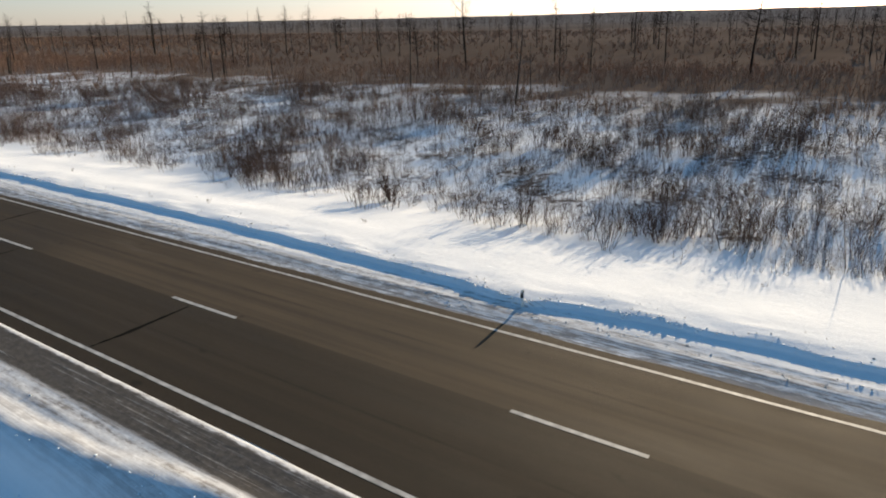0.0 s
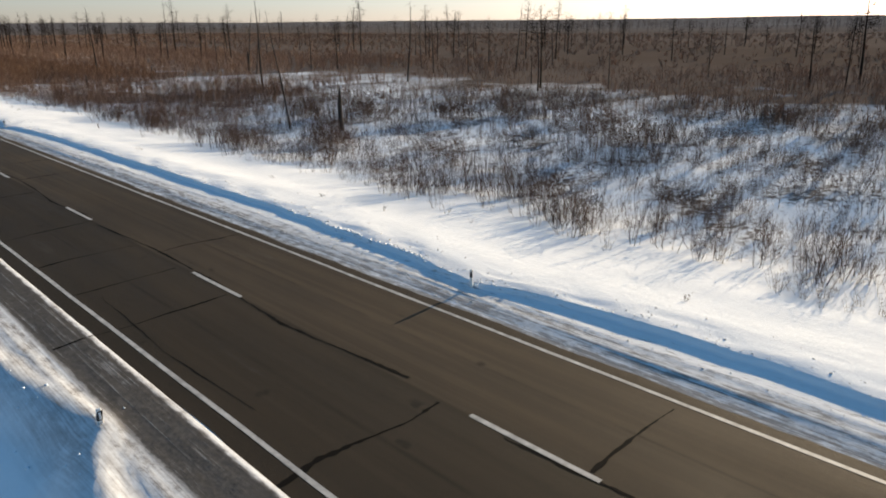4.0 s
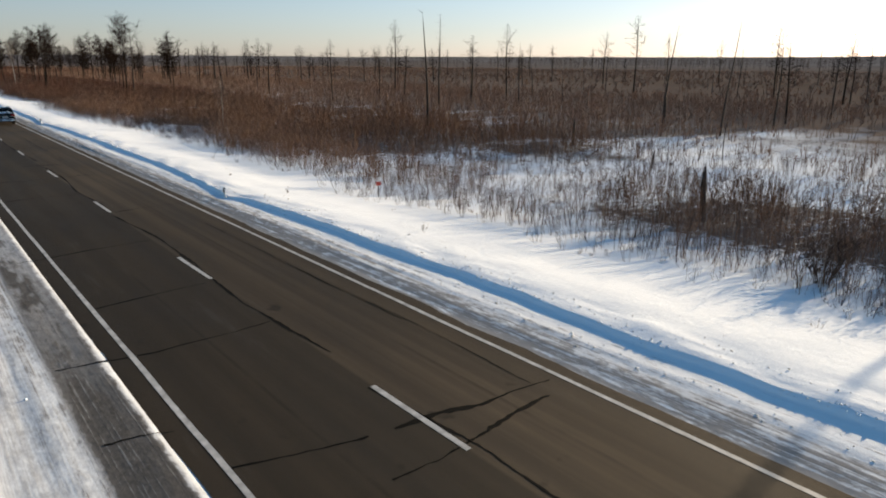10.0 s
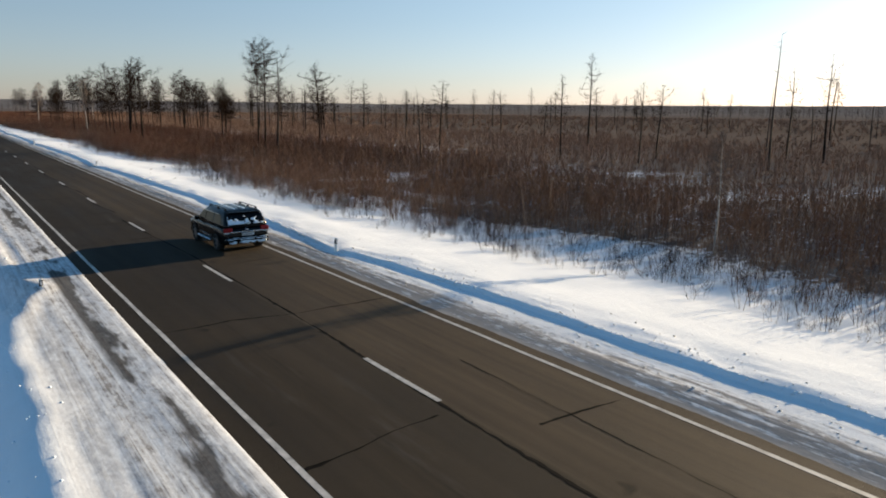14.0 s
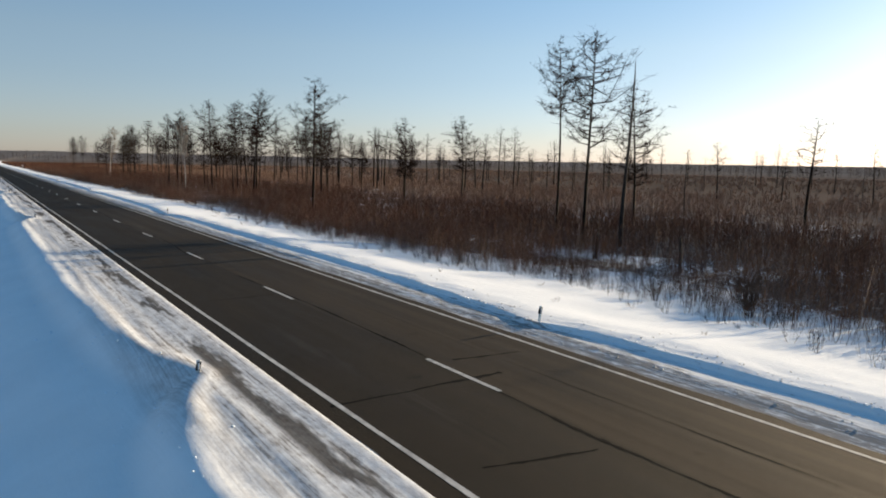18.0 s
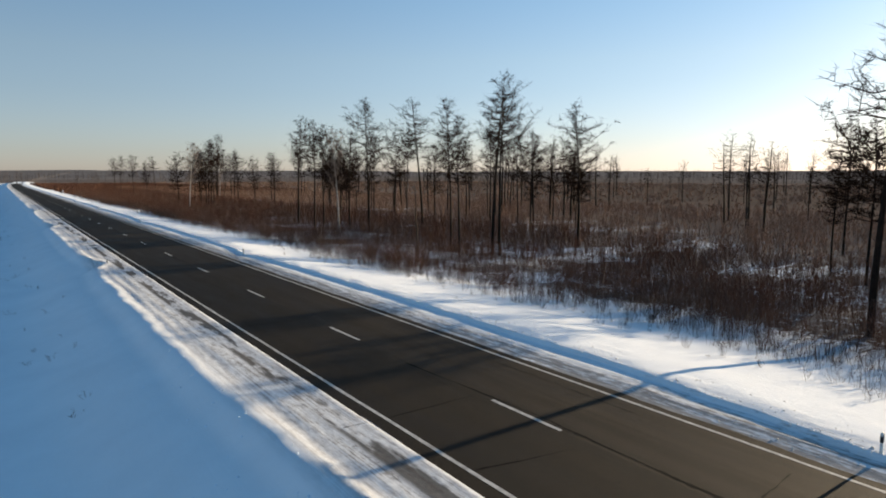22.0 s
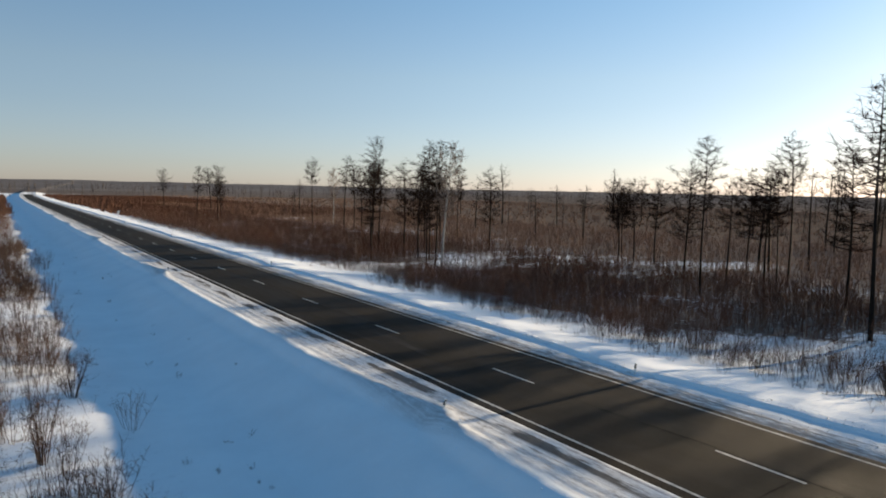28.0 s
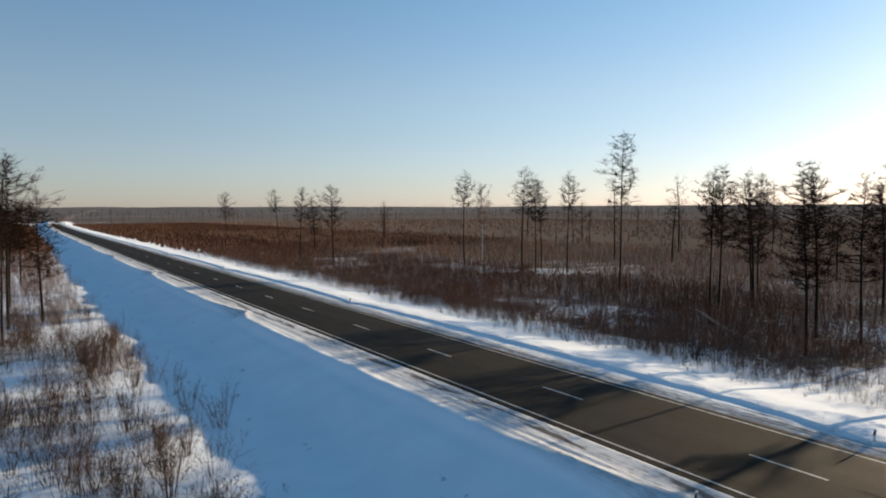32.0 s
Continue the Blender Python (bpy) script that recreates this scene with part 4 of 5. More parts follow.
red = rng.uniform(0, 1, len(p)) < np.clip(t * 1.2 - 0.15, 0.15, 0.75)
brush("red_brush", HAZED_BRUSH, "wide thicket of leafless reddish-brown saplings further out", p[red], tall[red], MID, 3, 1.1, False)
brush("grey_brush", HAZED_BRUSH, "grey-brown leafless bushes further out on the plain", p[~red], tall[~red], MID, 4, 1.2, False)
p = scatter(rng, 13000, 118, 560, -160, 1200, lambda x, y: 0.35 + 0.6 * thick(x, y))
tall = rng.uniform(1.2, 3.0, len(p))
brush("far_brush", HAZED_BRUSH, "distant brown brush covering the plain", p, tall, FAR, 5, 1.5, False)
p = scatter(rng, 11000, 10, 120, 600, 1100, lambda x, y: soft(11, 15, x - bend(y)))
brush("far_brush", RED_BRUSH, "distant reddish brush beside the road", p, rng.uniform(1.6, 3.0, len(p)), FAR, 6, 1.2, False)
# the left side: brush beyond the open snow, only along the last stretch
left_edge = lambda y: 15.8 + 1.3 * hashed(y * 0.2, 0, 2.0)
p = scatter(rng, 13500, -70, -14.0, 352, 640, lambda x, y: soft(0, 2.0, -x - left_edge(y)) * np.clip(0.68 + 0.55 * hashed(x * 0.5, y * 0.35, 5.0) + 0.35 * soft(470, 540, y), 0.06, 1) * np.where(x < -35, 0.5, 1))
tall = (0.9 + 1.5 * np.clip(0.5 + 0.6 * hashed(p[:, 0] * 0.5, p[:, 1] * 0.35, 5.0), 0, 1) + 0.7 * soft(480, 560, p[:, 1])) * rng.uniform(0.6, 1.25, len(p))
red = rng.uniform(0, 1, len(p)) < 0.03 + 0.7 * soft(475, 540, p[:, 1])
brush("red_brush", RED_BRUSH, "leafless reddish bushes beyond the snowy ditch", p[red], tall[red], FINE, 7, 1.0, False)
brush("grey_brush", BROWN_BRUSH, "leafless grey-brown bushes beyond the snowy ditch", p[~red], tall[~red], FINE, 8, 1.2, False)
BIG = bush_templates(8, 11, 130, 0.016, 4, 1.1, 0.75)
p = scatter(rng, 2000, -25, -14.0, 375, 500, lambda x, y: soft(-0.5, 1.0, -x - left_edge(y)) * np.clip(0.25 + 0.9 * hashed(x * 0.5, y * 0.35, 5.0), 0.03, 1))
brush("leafless_bushes", DARK_BRUSH, "rounded leafless bushes at the edge of the snowy ditch", p, rng.uniform(1.3, 2.7, len(p)), BIG, 18, 1.0)
p = scatter(rng, 6000, -60, -14, 640, 1100, lambda x, y: soft(14, 17, bend(y) - x))
brush("far_brush", RED_BRUSH, "distant reddish brush beyond the snowy ditch", p, rng.uniform(1.5, 2.8, len(p)), FAR, 9, 1.2, False)
# single shrubs with many bare stems
def make_shrub(seed, tall, stems, wide, mat):
    rng = np.random.default_rng(seed)
    shrub = new("bare_shrub")
    wood, twig = Pile(), Pile()
    for k in range(stems):
        a, out = rng.uniform(0, 6.28), rng.uniform(0.12, 1.0) * wide
        h = tall * rng.uniform(0.65, 1.0)
        q = np.linspace(0, 1, 6)[:, None]
        way = np.array([math.cos(a), math.sin(a), 0])
        line = way * (0.10 + out * q ** 1.3) + np.array([0, 0, 1]) * (h * q - 0.12) + rng.normal(0, 0.035, (6, 3)) * q
        wood.add(*tube(line, [0.017, 0.014, 0.011, 0.008, 0.005, 0], 4))
        n = 16
        at = np.array([point_on(line, v) for v in rng.uniform(0.25, 0.95, n)])
        ends = at + (rng.normal(0, 0.30, (n, 3)) * [1, 1, 0.4] + way * 0.12 + [0, 0, 0.34]) * tall * 0.27
        twig.add(*spikes(at, ends, 0.011))
        pick = rng.integers(0, n, 60)
        base = at[pick] + (ends - at)[pick] * rng.uniform(0.1, 0.95, (60, 1))
        twig.add(*blades(base, base + rng.normal(0, 0.13, (60, 3)) + [0, 0, 0.12], 0.013, seed * 50 + k))
    wood.mesh("stem_clump", mat, shrub)
    tagged(twig.mesh("crown", mat, shrub), kind="stuff")
    return tagged(shrub, "leafless many-stemmed shrub standing in snow", "shrub", "bare shrubs along the clearing")


SHRUBS = [(2.6, make_shrub(301, 2.6, 13, 0.8, BROWN_BRUSH)), (2.0, make_shrub(302, 2.0, 10, 0.8, DARK_BRUSH)), (3.0, make_shrub(303, 3.0, 9, 0.9, BROWN_BRUSH)), (1.4, make_shrub(304, 1.4, 12, 0.7, DARK_BRUSH))]
for k, (x, y, tall) in enumerate(((-18.2, 389, 3.2), (-16.6, 397, 2.6), (-17.0, 403.6, 2.4), (-19.5, 393, 2.2), (-18.4, 411, 1.6), (-18.3, 419, 2.2), (-17.4, 425, 1.6), (-17.0, 432, 2.6), (-18.6, 438, 2.2), (-18.5, 446.5, 3.0), (-17.0, 451, 1.8), (-18.8, 456, 2.7), (-17.2, 465.8, 3.0), (-19.2, 472, 2.8), (-17.0, 480, 2.6))):
    place(SHRUBS[k % 3], x, y, tall, 70.0 * k)
for k, (x, y, tall) in enumerate(((17.2, 32.5, 1.3), (15.4, -5.0, 1.7), (14.9, -13.0, 2.2), (16.0, 7.0, 1.6), (16.8, 82, 2.0), (17.4, 110, 2.2), (15.2, 184.5, 1.5), (16.8, 232.6, 2.1), (15.6, 236.5, 1.6), (20.0, 261, 2.0), (16.2, 299, 1.6), (17.5, 334, 1.8), (15.2, 339, 1.5), (14.0, 346, 1.2), (19.0, 344, 1.6), (16.0, 377, 2.0), (14.6, 383, 1.5), (19.5, 421, 2.0), (16.0, 442, 1.6), (14.4, 449, 1.3))):
    place(SHRUBS[1 + 2 * (k % 2)], x, y, tall, 50.0 * k)
# pale whips of young birch among the thickets
p = scatter(rng, 2600, 16, 75, -40, 560, lambda x, y: past(x, y) * (0.06 + 0.6 * thick(x, y) ** 2))
n = len(p)
z = terrain(p[:, 0], p[:, 1])
v, f = spikes(np.c_[p, z - 0.1], np.c_[p + rng.normal(0, 0.28, (n, 2)), z + rng.uniform(1.8, 4.2, n)], rng.uniform(0.03, 0.065, n))
tagged(sheet("birch_saplings", v, f, PALE_STEM), "pale thin birch saplings scattered through the brush", "saplings", kind="stuff")


# ---- far woods ----
def far_woods(name, label, n, x0, x1, y0, y1, seed, tall=(9, 16)):
    rng = np.random.default_rng(seed)
    p = np.stack([rng.uniform(x0, x1, n), rng.uniform(y0, y1, n)], 1)
    p = p[hashed(p[:, 0] * 0.011, p[:, 1] * 0.013, seed) + rng.normal(0, 0.35, n) > 0.0]
    n = len(p)
    h = rng.uniform(*tall, n)
    z = terrain(p[:, 0], p[:, 1]) + hills(p[:, 0], p[:, 1]) - 0.2
    pile = Pile()
    foot = np.c_[p, z]
    top = foot + np.c_[rng.normal(0, 0.3, (n, 2)), h]
    far = np.clip(np.hypot(p[:, 0], p[:, 1] - 250) / 700, 0.8, 2.5)
    pile.add(*spikes(foot, top, 0.40 * far))
    for k in range(11):
        q = rng.uniform(0.4, 0.95, (n, 1))
        b = foot + (top - foot) * q
        a = rng.uniform(0, 6.28, n)
        r = rng.uniform(0.8, 2.2, n)
        pile.add(*spikes(b, b + np.stack([np.cos(a) * r, np.sin(a) * r, rng.uniform(-0.2, 1.0, n)], 1), 0.28 * far))
    return tagged(pile.mesh(name, HAZED_TREES), label, "woods", kind="stuff")


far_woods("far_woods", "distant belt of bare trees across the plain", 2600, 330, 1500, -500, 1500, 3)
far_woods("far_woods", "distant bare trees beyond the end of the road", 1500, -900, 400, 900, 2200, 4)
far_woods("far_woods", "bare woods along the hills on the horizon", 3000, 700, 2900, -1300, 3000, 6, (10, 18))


# ---- the parked vehicle, marker posts and small things ----
BLACK = plain("black_car_paint", (0.0035, 0.004, 0.005), 0.18, scale=2.0, spread=0.2, bump=0.0)
BLACK.node_tree.nodes["Principled BSDF"].inputs["Coat Weight"].default_value = 0.12
BLACK.node_tree.nodes["Principled BSDF"].inputs["Specular IOR Level"].default_value = 0.16
DARK_GLASS = plain("tinted_car_glass", (0.003, 0.004, 0.005), 0.06, bump=0.0)
DARK_GLASS.node_tree.nodes["Principled BSDF"].inputs["Specular IOR Level"].default_value = 0.10
CHROME = plain("dull_chrome", (0.60, 0.60, 0.60), 0.25, 1.0, bump=0.0)
RUBBER = plain("black_rubber", (0.012, 0.012, 0.012), 0.85, scale=20)
ALLOY = plain("grey_alloy", (0.30, 0.30, 0.31), 0.35, 0.9, bump=0.0)
RED_LENS = plain("red_lamp_lens", (0.30, 0.008, 0.010), 0.18, scale=30, bump=0.0)
CLEAR_LENS = plain("clear_lamp_lens", (0.55, 0.56, 0.57), 0.12, bump=0.0)
WHITE_POST = plain("white_post_plastic", (0.72, 0.72, 0.70), 0.5, scale=6)
BLACK_BAND = plain("black_post_band", (0.012, 0.012, 0.013), 0.6, scale=6)
PLATE = plain("white_plate", (0.70, 0.70, 0.70), 0.4, bump=0.0)
RED_PAINT = plain("faded_red_paint", (0.45, 0.05, 0.03), 0.5, scale=10)
BARE_LOG = bark("bare_pale_log", (0.16, 0.13, 0.11), (0.45, 0.40, 0.34))


def box(size, at=(0, 0, 0), bevel=0.02, turn=None, taper=1.0):
    bm = bmesh.new()
    bmesh.ops.create_cube(bm, size=1.0)
    for vert in bm.verts:
        k = taper if vert.co.z > 0 else 1.0
        vert.co = (vert.co.x * size[0] * k, vert.co.y * size[1] * k, vert.co.z * size[2])
    if bevel:
        bmesh.ops.bevel(bm, geom=bm.edges[:], offset=bevel, segments=2, profile=0.5, affect="EDGES")
    if turn is not None:
        bmesh.ops.transform(bm, matrix=turn, verts=bm.verts)
    bmesh.ops.translate(bm, vec=at, verts=bm.verts)
    return bm


def loft(name, rings, mat, parent, label="", caps=True):
    """A smooth skin over rings of points that have all the same count."""
    bm = bmesh.new()
    rows = [[bm.verts.new(p) for p in ring] for ring in rings]
    for a, b in zip(rows, rows[1:]):
        for i in range(len(a)):
            j = (i + 1) % len(a)
            bm.faces.new((a[i], a[j], b[j], b[i]))
    if caps:
        bm.faces.new(rows[0][::-1])
        bm.faces.new(rows[-1])
    bmesh.ops.recalc_face_normals(bm, faces=bm.faces)
    return part(name, bm, mat, parent, label, smooth=True)


def pane(name, corners, mat, parent, thick=0.012, label=""):
    """A thin slab over four corners, thickened inward."""
    c = [Vector(p) for p in corners]
    nrm = (c[1] - c[0]).cross(c[2] - c[0]).normalized() * thick
    bm = bmesh.new()
    a, b = [bm.verts.new(p) for p in c], [bm.verts.new(p - nrm) for p in c]
    bm.faces.new(a)
    bm.faces.new(b[::-1])
    for i in range(4):
        j = (i + 1) % 4
        bm.faces.new((a[j], a[i], b[i], b[j]))
    bmesh.ops.recalc_face_normals(bm, faces=bm.faces)
    return part(name, bm, mat, parent, label)


def blob(name, points, radius, mat, parent, seed, flat=0.35, label=""):
    """Lumpy snow lying along points: low mounds melted into one skin."""
    rng = np.random.default_rng(seed)
    bm = bmesh.new()
    for p in points:
        r = radius * rng.uniform(0.6, 1.3)
        m = Matrix.Translation(p) @ Matrix.Diagonal((r, r, r * flat, 1)) if isinstance(flat, float) else Matrix.Translation(p) @ Matrix.Diagonal((r * flat[0], r * flat[1], r * flat[2], 1))
        bmesh.ops.create_icosphere(bm, subdivisions=2, radius=1.0, matrix=m)
    for vert in bm.verts:
        vert.co += Vector(noise.noise_vector(vert.co * 9)) * radius * 0.22
    return part(name, bm, mat, parent, label, smooth=True)


def snow_patch(name, at, u_way, v_way, nu, nv, keep, mat, parent, label):
    """A ragged crust of snow over a slanting face: cells of a sheet kept by noise, then thickened."""
    at, u_way, v_way = Vector(at), Vector(u_way), Vector(v_way)
    out = u_way.cross(v_way).normalized()
    bm = bmesh.new()
    grid = {}

    def corner(i, j):
        if (i, j) not in grid:
            bump = 0.006 + 0.014 * abs(noise.noise(Vector((i * 0.31, j * 0.37, at.z * 9))))
            wob = Vector((noise.noise(Vector((i * 0.9, j * 0.8, 1))), 0, noise.noise(Vector((i * 0.8, j * 0.9, 5))))) * 0.01
            grid[i, j] = bm.verts.new(at + u_way * (i / nu) + v_way * (j / nv) + out * bump + wob)
        return grid[i, j]

    for i in range(nu):
        for j in range(nv):
            u, v = i / nu, j / nv
            n = noise.fractal(Vector((u * 5.5 * u_way.length, v * 7 * v_way.length, at.z * 3)), 1.0, 2.0, 4)
            if n * 0.75 + keep(u, v) > 0:
                bm.faces.new((corner(i, j), corner(i + 1, j), corner(i + 1, j + 1), corner(i, j + 1)))
    made = bmesh.ops.extrude_face_region(bm, geom=list(bm.faces))
    for e in made["geom"]:
        if isinstance(e, bmesh.types.BMVert):
            e.co -= out * 0.02
    bmesh.ops.recalc_face_normals(bm, faces=bm.faces)
    return part(name, bm, mat, parent, label, smooth=True)


def make_car(x, y):
    car = tagged(new("suv"), "black off-road vehicle with roof rails and snow on its tailgate", "car")
    car.location, car.scale = (x, y, 0.0), (0.955, 0.985, 0.895)

    def hull(yy, w, low, top, tuck=0.06):
        right = [(w * 0.80, top), (w * 0.94, top - tuck * 0.5), (w, top - 0.20), (w * 1.0, (low + top) / 2), (w * 0.985, low + 0.16), (w * 0.93, low)]
        return [(px, yy, pz) for px, pz in right] + [(-px, yy, pz) for px, pz in reversed(right)]

    loft("body", [hull(*r) for r in ((-2.47, 0.80, 0.56, 0.92), (-2.43, 0.90, 0.44, 1.04), (-2.30, 0.965, 0.38, 1.15), (-1.9, 0.985, 0.36, 1.18), (-1.0, 0.985, 0.34, 1.18), (0.3, 0.985, 0.34, 1.16),
                                     (0.95, 0.985, 0.34, 1.15), (1.25, 0.975, 0.35, 1.13), (1.7, 0.965, 0.36, 1.10), (2.1, 0.945, 0.38, 1.04), (2.34, 0.89, 0.42, 0.95), (2.47, 0.76, 0.50, 0.80))], BLACK, car)

    def deck(z, half, y0, y1, r=0.16):
        pts = []
        for cx, cy, a0 in ((half - r, y1 - r, 0), (-half + r, y1 - r, 90), (-half + r, y0 + r, 180), (half - r, y0 + r, 270)):
            for a in (0, 30, 60, 90):
                q = radians(a0 + a)
                pts.append((cx + r * math.cos(q), cy + r * math.sin(q), z))
        return pts

    loft("cabin", [deck(1.12, 0.962, -2.40, 1.28), deck(1.27, 0.940, -2.38, 1.06), deck(1.55, 0.865, -2.27, 0.66), deck(1.75, 0.800, -2.16, 0.36), deck(1.85, 0.715, -2.04, 0.20), deck(1.895, 0.50, -1.72, 0.0)], BLACK, car)
    for k, px in enumerate((-0.44, -0.22, 0.0, 0.22, 0.44)):
        part("roof_rib", box((0.07, 1.75, 0.022), (px, -0.85, 1.893), 0.008), SNOW if k % 2 else BLACK, car, "powdered with snow" if k % 2 else "")

    def side(sgn, name, y0, y1, y2, y3):
        at = lambda yy, z: (sgn * (0.940 - (z - 1.27) * 0.275 + 0.012), yy, z)
        c = [at(y0, 1.28), at(y1, 1.28), at(y2, 1.66), at(y3, 1.66)]
        pane(name, c if sgn > 0 else c[::-1], DARK_GLASS, car)

    for sgn in (1, -1):
        side(sgn, "front_window", 0.02, 0.86, 0.40, 0.02)
        side(sgn, "rear_door_window", -0.98, -0.06, -0.06, -0.94)
        side(sgn, "quarter_window", -1.98, -1.08, -1.04, -1.78)
        pane("window_trim", [(sgn * 0.846, -1.60, 1.675), (sgn * 0.846, 0.40, 1.675), (sgn * 0.842, 0.40, 1.690), (sgn * 0.842, -1.60, 1.690)], CHROME, car, 0.03)
        pane("sill_trim", [(sgn * 0.995, -1.05, 0.56), (sgn * 0.995, 0.90, 0.56), (sgn * 0.995, 0.90, 0.60), (sgn * 0.995, -1.05, 0.60)], CHROME, car, 0.02)
        part("running_board", box((0.20, 1.85, 0.05), (sgn * 1.02, -0.05, 0.40), 0.02), RUBBER, car)
        blob("board_snow", [(sgn * 1.04, q * 0.18 - 0.75, 0.43) for q in range(9)], 0.10, SNOW, car, 3 + sgn, (0.7, 1.4, 0.25), "snow packed along the step")
        for yy in (0.10, -0.90):
            part("door_handle", box((0.035, 0.20, 0.035), (sgn * 0.995, yy, 1.00), 0.012), CHROME, car, "chrome handle")
        mirror = part("mirror", box((0.22, 0.12, 0.19), (sgn * 1.07, 0.78, 1.22), 0.05), BLACK, car)
        pane("mirror_glass", [(sgn * 1.0, 0.715, 1.15), (sgn * 1.15, 0.715, 1.15), (sgn * 1.15, 0.715, 1.29), (sgn * 1.0, 0.715, 1.29)], DARK_GLASS, mirror)
        rail = part("roof_rail", box((0.05, 2.0, 0.045), (sgn * 0.66, -0.90, 1.945), 0.02), BLACK, car)
        for yy in (-1.85, -0.95, 0.05):
            part("rail_foot", box((0.07, 0.16, 0.10), (sgn * 0.66, yy, 1.895), 0.02), BLACK, rail)
        lamp = part("tail_light", box((0.36, 0.16, 0.20), (sgn * 0.79, -2.375, 1.05), 0.03), RED_LENS, car, "red tail light")
        part("lamp_strip", box((0.33, 0.15, 0.045), (sgn * 0.79, -2.385, 0.93), 0.012), CLEAR_LENS, lamp)
        part("reflector", box((0.07, 0.05, 0.16), (sgn * 0.80, -2.46, 0.60), 0.015), RED_LENS, car)
        part("headlight", box((0.36, 0.20, 0.17), (sgn * 0.70, 2.30, 0.88), 0.04), CLEAR_LENS, car)
        for yy in (1.45, -1.40):
            wheel = new("wheel")
            wheel.parent, wheel.location = car, (sgn * 0.86, yy, 0.40)
            bm = bmesh.new()
            prof = [(0.26, -0.13), (0.37, -0.135), (0.40, -0.10), (0.402, 0.0), (0.40, 0.10), (0.37, 0.135), (0.26, 0.13)]
            rows = [[bm.verts.new((o, r * math.cos(a), r * math.sin(a))) for r, o in prof] for a in np.arange(28) * 2 * math.pi / 28]
            for i in range(28):
                for j in range(len(prof)):
                    k = (j + 1) % len(prof)
                    bm.faces.new((rows[i][j], rows[i][k], rows[(i + 1) % 28][k], rows[(i + 1) % 28][j]))
            bmesh.ops.recalc_face_normals(bm, faces=bm.faces)
            part("tyre", bm, RUBBER, wheel, smooth=True)
            bm = bmesh.new()
            bmesh.ops.create_cone(bm, cap_ends=True, segments=20, radius1=0.085, radius2=0.07, depth=0.05, matrix=pose(sgn * 0.10, 0, 0, 0, 90, 0))
            for a in range(6):
                spoke = box((0.03, 0.06, 0.24), (sgn * 0.105, 0, 0.15), 0.01)
                bmesh.ops.rotate(spoke, cent=(0, 0, 0), matrix=Matrix.Rotation(a * math.pi / 3, 3, "X"), verts=spoke.verts)
                me = bpy.data.meshes.new("spoke")
                spoke.to_mesh(me)
                spoke.free()
                bm.from_mesh(me)
                bpy.data.meshes.remove(me)
            part("rim", bm, ALLOY, wheel)
            bm = bmesh.new()
            bmesh.ops.create_cone(bm, cap_ends=True, segments=28, radius1=0.27, radius2=0.27, depth=0.14)
            bmesh.ops.rotate(bm, cent=(0, 0, 0), matrix=Matrix.Rotation(math.pi / 2, 3, "Y"), verts=bm.verts)
            part("hub", bm, RUBBER, wheel)
            bm = bmesh.new()
            outer = [[(sgn * 0.985, yy + r * math.cos(a), 0.40 + r * math.sin(a)) for r in (0.44, 0.51)] + [(sgn * 1.015, yy + r * math.cos(a), 0.40 + r * math.sin(a)) for r in (0.51, 0.44)] for a in np.linspace(0.05, math.pi - 0.05, 15)]
            rows = [[bm.verts.new(p) for p in q] for q in outer]
            for a, b in zip(rows, rows[1:]):
                for i in range(4):
                    j = (i + 1) % 4
                    bm.faces.new((a[i], a[j], b[j], b[i]))
            bm.faces.new(rows[0])
            bm.faces.new(rows[-1][::-1])
            bmesh.ops.recalc_face_normals(bm, faces=bm.faces)
            part("wheel_arch", bm, BLACK, car)
    pane("windscreen", [(0.80, 1.035, 1.24), (-0.80, 1.035, 1.24), (-0.66, 0.42, 1.74), (0.66, 0.42, 1.74)], DARK_GLASS, car)
    pane("tailgate_window", [(-0.80, -2.386, 1.28), (0.80, -2.386, 1.28), (0.70, -2.200, 1.70), (-0.70, -2.200, 1.70)], DARK_GLASS, car)
    part("spoiler", box((1.42, 0.24, 0.05), (0, -2.12, 1.80), 0.02), BLACK, car)
    part("tailgate_trim", box((1.45, 0.05, 0.06), (0, -2.455, 0.955), 0.015), CHROME, car, "snow-dusted chrome strip")
    part("badge", box((0.13, 0.03, 0.09), (0, -2.435, 1.06), 0.03), CHROME, car, "oval chrome badge")
    plate = part("number_plate", box((0.52, 0.02, 0.115), (0.03, -2.475, 0.84), 0.006), PLATE, car, "white number plate")
    for k in range(7):
        part("plate_bar", box((0.035, 0.006, 0.06), (-0.17 + k * 0.065, -2.487, 0.84), 0), BLACK_BAND, plate)
    part("rear_bumper", box((1.86, 0.22, 0.26), (0, -2.42, 0.56), 0.07), BLACK, car)
    snow_patch("bumper_snow", (-0.88, -2.535, 0.62), (1.76, 0, 0), (0, 0.10, 0.09), 44, 7, lambda u, v: 0.42 - 0.5 * abs(v - 0.5), SNOW, car, "snow lying on the bumper")
    snow_patch("low_snow", (-0.80, -2.545, 0.44), (1.60, 0, 0), (0, 0.0, 0.13), 42, 7, lambda u, v: 0.30 - 0.9 * abs(v - 0.45), SNOW, car, "snow stuck to the bumper")
    snow_patch("window_snow", (-0.76, -2.388, 1.285), (1.52, 0, 0), (0, 0.155, 0.36), 48, 16, lambda u, v: 0.55 - 0.95 * v - 0.35 * u, SNOW, car, "snow clinging to the rear window")
    bm = bmesh.new()
